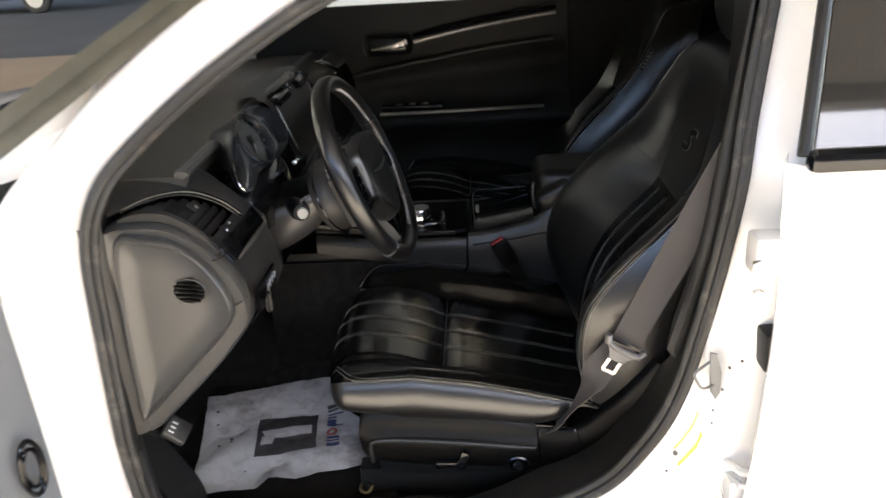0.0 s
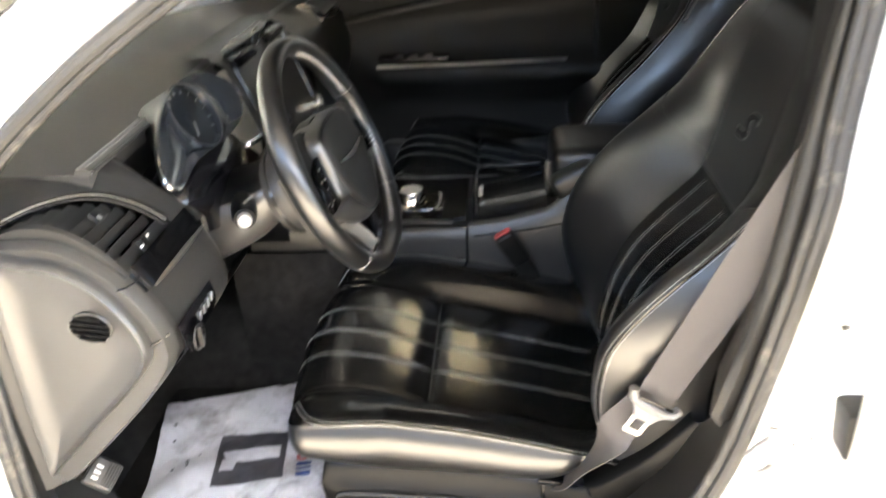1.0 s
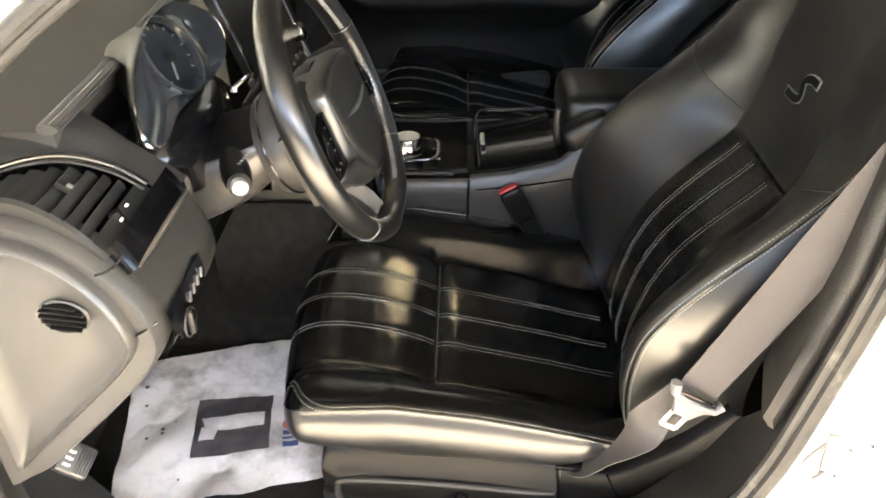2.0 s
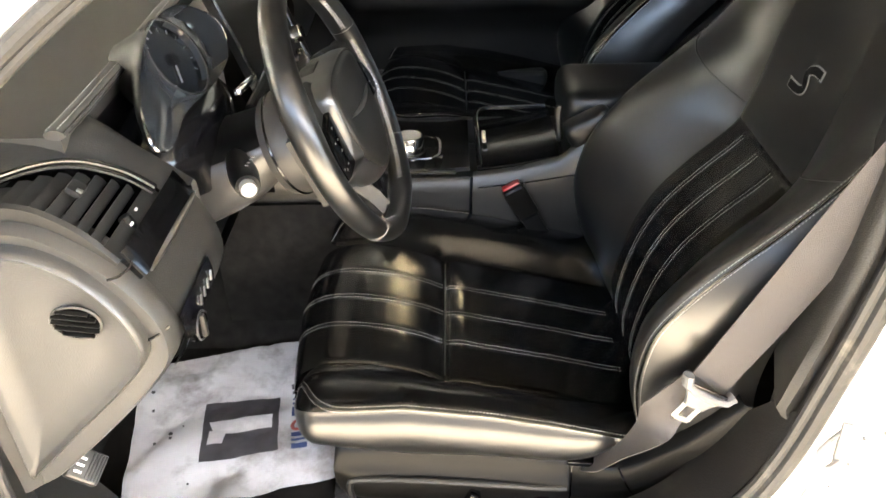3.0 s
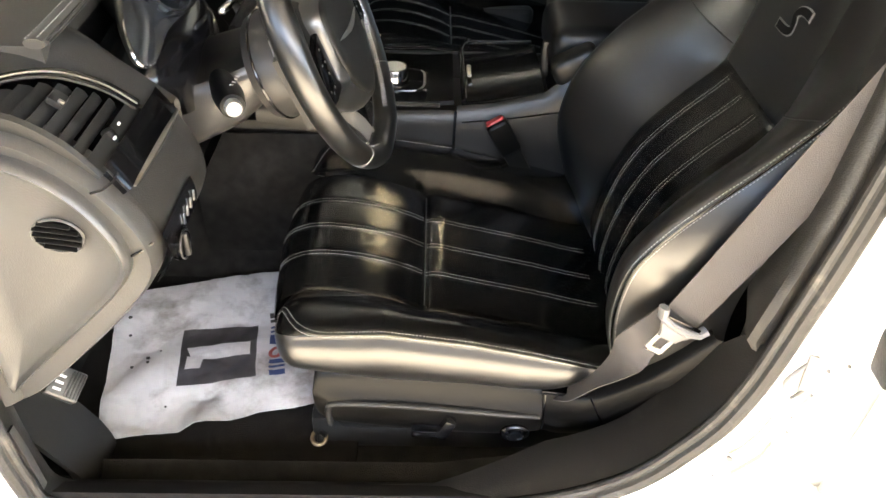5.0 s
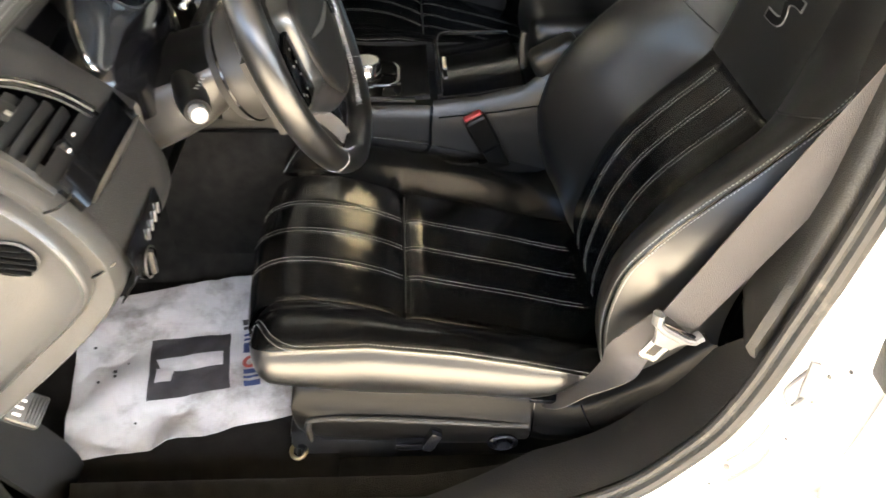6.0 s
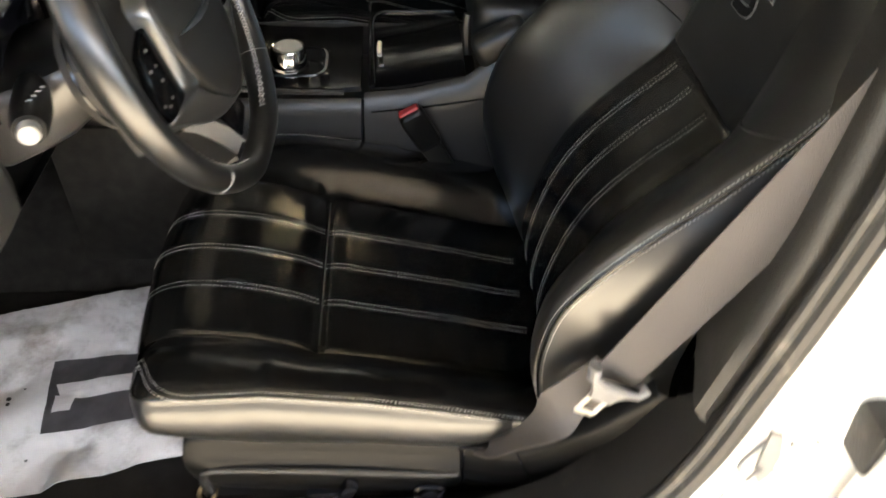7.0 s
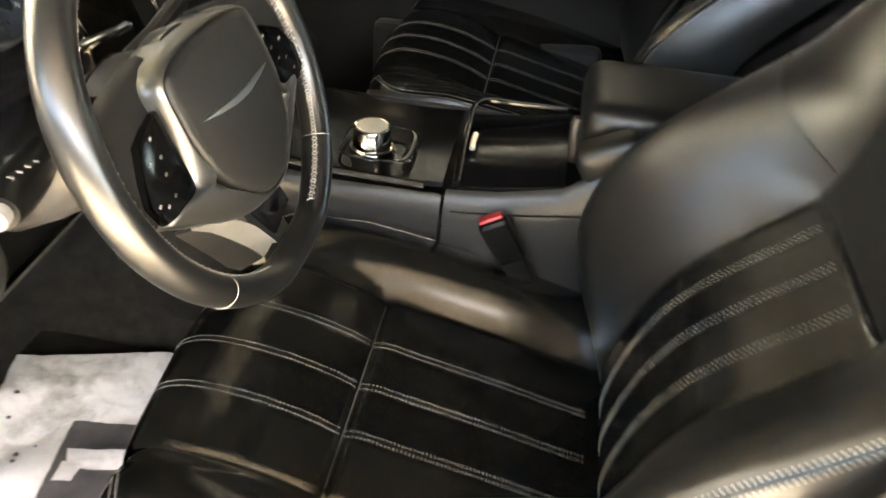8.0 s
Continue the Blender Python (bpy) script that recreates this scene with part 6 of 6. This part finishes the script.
# ---- paper mat in the footwell ----
pm = thing("paper_floor_mat", (-0.35, 1.45, 0.32), "soiled crumpled white paper floor mat with a dark printed square", "paper mat")
CO = [Vector((-0.502, 1.243, 0)), Vector((-0.135, 1.333, 0)), Vector((-0.215, 1.662, 0)), Vector((-0.575, 1.585, 0))]


def paper(u, v, lift=0.0):
    p = CO[0] * (1 - u) * (1 - v) + CO[1] * u * (1 - v) + CO[2] * u * v + CO[3] * (1 - u) * v
    q = Vector((p.x * 9, p.y * 9, 0.3))
    z = 0.325 + 0.011 * noise.noise(q) + 0.009 * abs(noise.noise(q * 1.9)) + 0.0032 * abs(noise.noise(q * 4.3)) + 0.0014 * abs(noise.noise(q * 9.1))
    p.x += 0.004 * noise.noise(q * 2.0 + Vector((5, 0, 0)))
    p.y += 0.006 * noise.noise(q * 1.6 + Vector((0, 7, 0)))
    z += 0.02 * max(0.0, u - 0.75) + 0.02 * max(0.0, v - 0.86) * (1 - u)
    fold = math.exp(-(((u - 0.42) / 0.07) ** 2)) * max(0.0, 0.16 - v) / 0.16
    return Vector((p.x, p.y - 0.012 * fold, z + 0.022 * fold + lift))


part("sheet", solid(surface(paper, 110, 100), 0.0008), PAPER, pm, smooth=50)


def paper_patch(quad, n, lift):
    """A printed patch lying on the sheet, from corners in the sheet's own u and v."""
    a, b, c, d = [Vector((*q, 0)) for q in quad]
    return surface(lambda s, t: paper(*((a * (1 - s) * (1 - t) + b * s * (1 - t) + c * s * t + d * (1 - s) * t).xy), lift), n, n)


def uv_of(x, y):
    """Sheet coordinates of a place on the floor."""
    u, v = 0.5, 0.5
    for _ in range(30):
        p = CO[0] * (1 - u) * (1 - v) + CO[1] * u * (1 - v) + CO[2] * u * v + CO[3] * (1 - u) * v
        du = (CO[1] - CO[0]) * (1 - v) + (CO[2] - CO[3]) * v
        dw = (CO[3] - CO[0]) * (1 - u) + (CO[2] - CO[1]) * u
        det = du.x * dw.y - du.y * dw.x
        ex, ey = x - p.x, y - p.y
        u += (ex * dw.y - ey * dw.x) / det
        v += (du.x * ey - du.y * ex) / det
    return (u, v)


SQ = Vector((-0.355, 1.431, 0))
e1 = Vector((0.128, 0.022, 0))
e2 = Vector((-0.021, 0.134, 0))


def sq(a, b):
    p = SQ + e1 * a + e2 * b
    return uv_of(p.x, p.y)


part("printed_square", paper_patch([sq(-0.5, -0.5), sq(0.5, -0.5), sq(0.5, 0.5), sq(-0.5, 0.5)], 26, 0.0016), INK, pm, "dark printed square")
part("printed_bar", paper_patch([sq(-0.36, -0.10), sq(0.42, -0.10), sq(0.42, 0.14), sq(-0.42, 0.14)], 18, 0.0024), INK_PALE, pm)
part("printed_bar", paper_patch([sq(-0.42, -0.26), sq(-0.22, -0.26), sq(-0.20, -0.08), sq(-0.42, -0.02)], 8, 0.0024), INK_PALE, pm)
for k, (b0, b1, h1, m_) in enumerate(((-0.50, -0.42, 0.87, BLUE), (-0.38, -0.34, 0.87, BLUE), (-0.30, -0.22, 0.87, BLUE), (0.08, 0.14, 0.92, BLUE), (0.14, 0.25, 0.80, BLUE), (0.29, 0.34, 0.80, BLUE), (0.39, 0.44, 0.92, BLUE), (0.52, 0.58, 0.92, INK), (0.60, 0.70, 0.92, INK))):
    part("print_stroke", paper_patch([sq(0.66, b0), sq(h1, b0), sq(h1, b1), sq(0.66, b1)], 6, 0.0016), m_, pm)
ring_o = [paper(*sq(0.735 + 0.07 * math.cos(t), -0.09 + 0.09 * math.sin(t)), 0.0018) for t in [2 * math.pi * j / 24 for j in range(24)]]
part("print_stroke", tube(ring_o, 0.0032, 6, closed=True, flat=0.25, up=(0, 0, 1)), RED_INK, pm)
random.seed(11)
for k in range(7):
    q = paper(0.06 + 0.25 * random.random(), 0.08 + 0.7 * random.random(), 0.0012)
    part("oil_spot", disc(q, (0, 0, 1), 0.0012 + 0.0026 * random.random(), 0.001, 9, 0), INK, pm)

# ---- pedals and foot rest ----
pb = thing("parking_brake_pedal", (-0.47, 1.19, 0.52), "black parking brake pedal with pale marks", "pedal")
PM = pose(0, 0, 0, 25, 42, 8)
PC = Vector((-0.472, 1.188, 0.524))
pad_b = part("pedal_pad", box(PC, (0.044, 0.042, 0.016), 0.005, 3, m=PM), PLASTIC, pb)
for k in range(5):
    part("pedal_ridge", box(PC + PM.to_3x3() @ Vector((0.003 + 0.004 * k, 0.0, 0.0085)), (0.0020, 0.036, 0.0022), 0.0006, m=PM), RUBBER, pad_b)
for k in range(3):
    part("pedal_mark", box(PC + PM.to_3x3() @ Vector((-0.009, -0.012 + 0.009 * k, 0.0088)), (0.010, 0.0030, 0.0010), 0, m=PM), WHITE_PLASTIC, pad_b)
part("pedal_arm", tube(spline([(-0.475, 1.195, 0.512), (-0.53, 1.2, 0.52), (-0.62, 1.2, 0.62)], 5), 0.009, 8), DARK_PLASTIC, pb)
fr = thing("foot_rest", (-0.58, 1.22, 0.32), "black ribbed plastic foot rest beside the sill", "foot rest")
FM = [(-0.64, 0.600), (-0.59, 0.545), (-0.55, 0.487), (-0.515, 0.425), (-0.488, 0.374), (-0.480, 0.345), (-0.478, 0.325)]
part("plate", solid(loft([[Vector((x, y, z)) for x, z in FM] for y in (1.150, 1.17, 1.20, 1.225, 1.245)]), 0.008), PILLAR, fr)
for k in range(8):
    y = 1.154 + 0.0088 * k
    part("rib", tube([(x, y, lerp_table(FM, x) + 0.003) for x in (-0.570, -0.545, -0.52, -0.497, -0.478)], 0.0036, 6, flat=0.9), PILLAR, fr)
part("kick_trim", plate([(-0.500, 1.092, 0.545), (-0.494, 1.090, 0.548), (-0.490, 1.090, 0.50), (-0.488, 1.090, 0.43), (-0.494, 1.092, 0.42)], (0, 0.012, 0), 0.002), PLASTIC, car, "pale grey kick trim edge")
for nm, lb, y, x, w in (("brake_pedal", "black brake pedal deep in the footwell", 1.47, -0.66, 0.10), ("accelerator_pedal", "black accelerator pedal deep in the footwell", 1.61, -0.68, 0.05)):
    bp_ = thing(nm, (x, y, 0.42), lb, "pedal")
    part("pedal_pad", box((x, y, 0.43), (0.07, w, 0.014), 0.005, 3, m=pose(0, 0, 0, 0, 55, 0)), DARK_PLASTIC, bp_)
    part("pedal_arm", tube([(x - 0.01, y, 0.43), (x - 0.08, y, 0.52), (x - 0.14, y, 0.66)], 0.008, 8), DARK_PLASTIC, bp_)
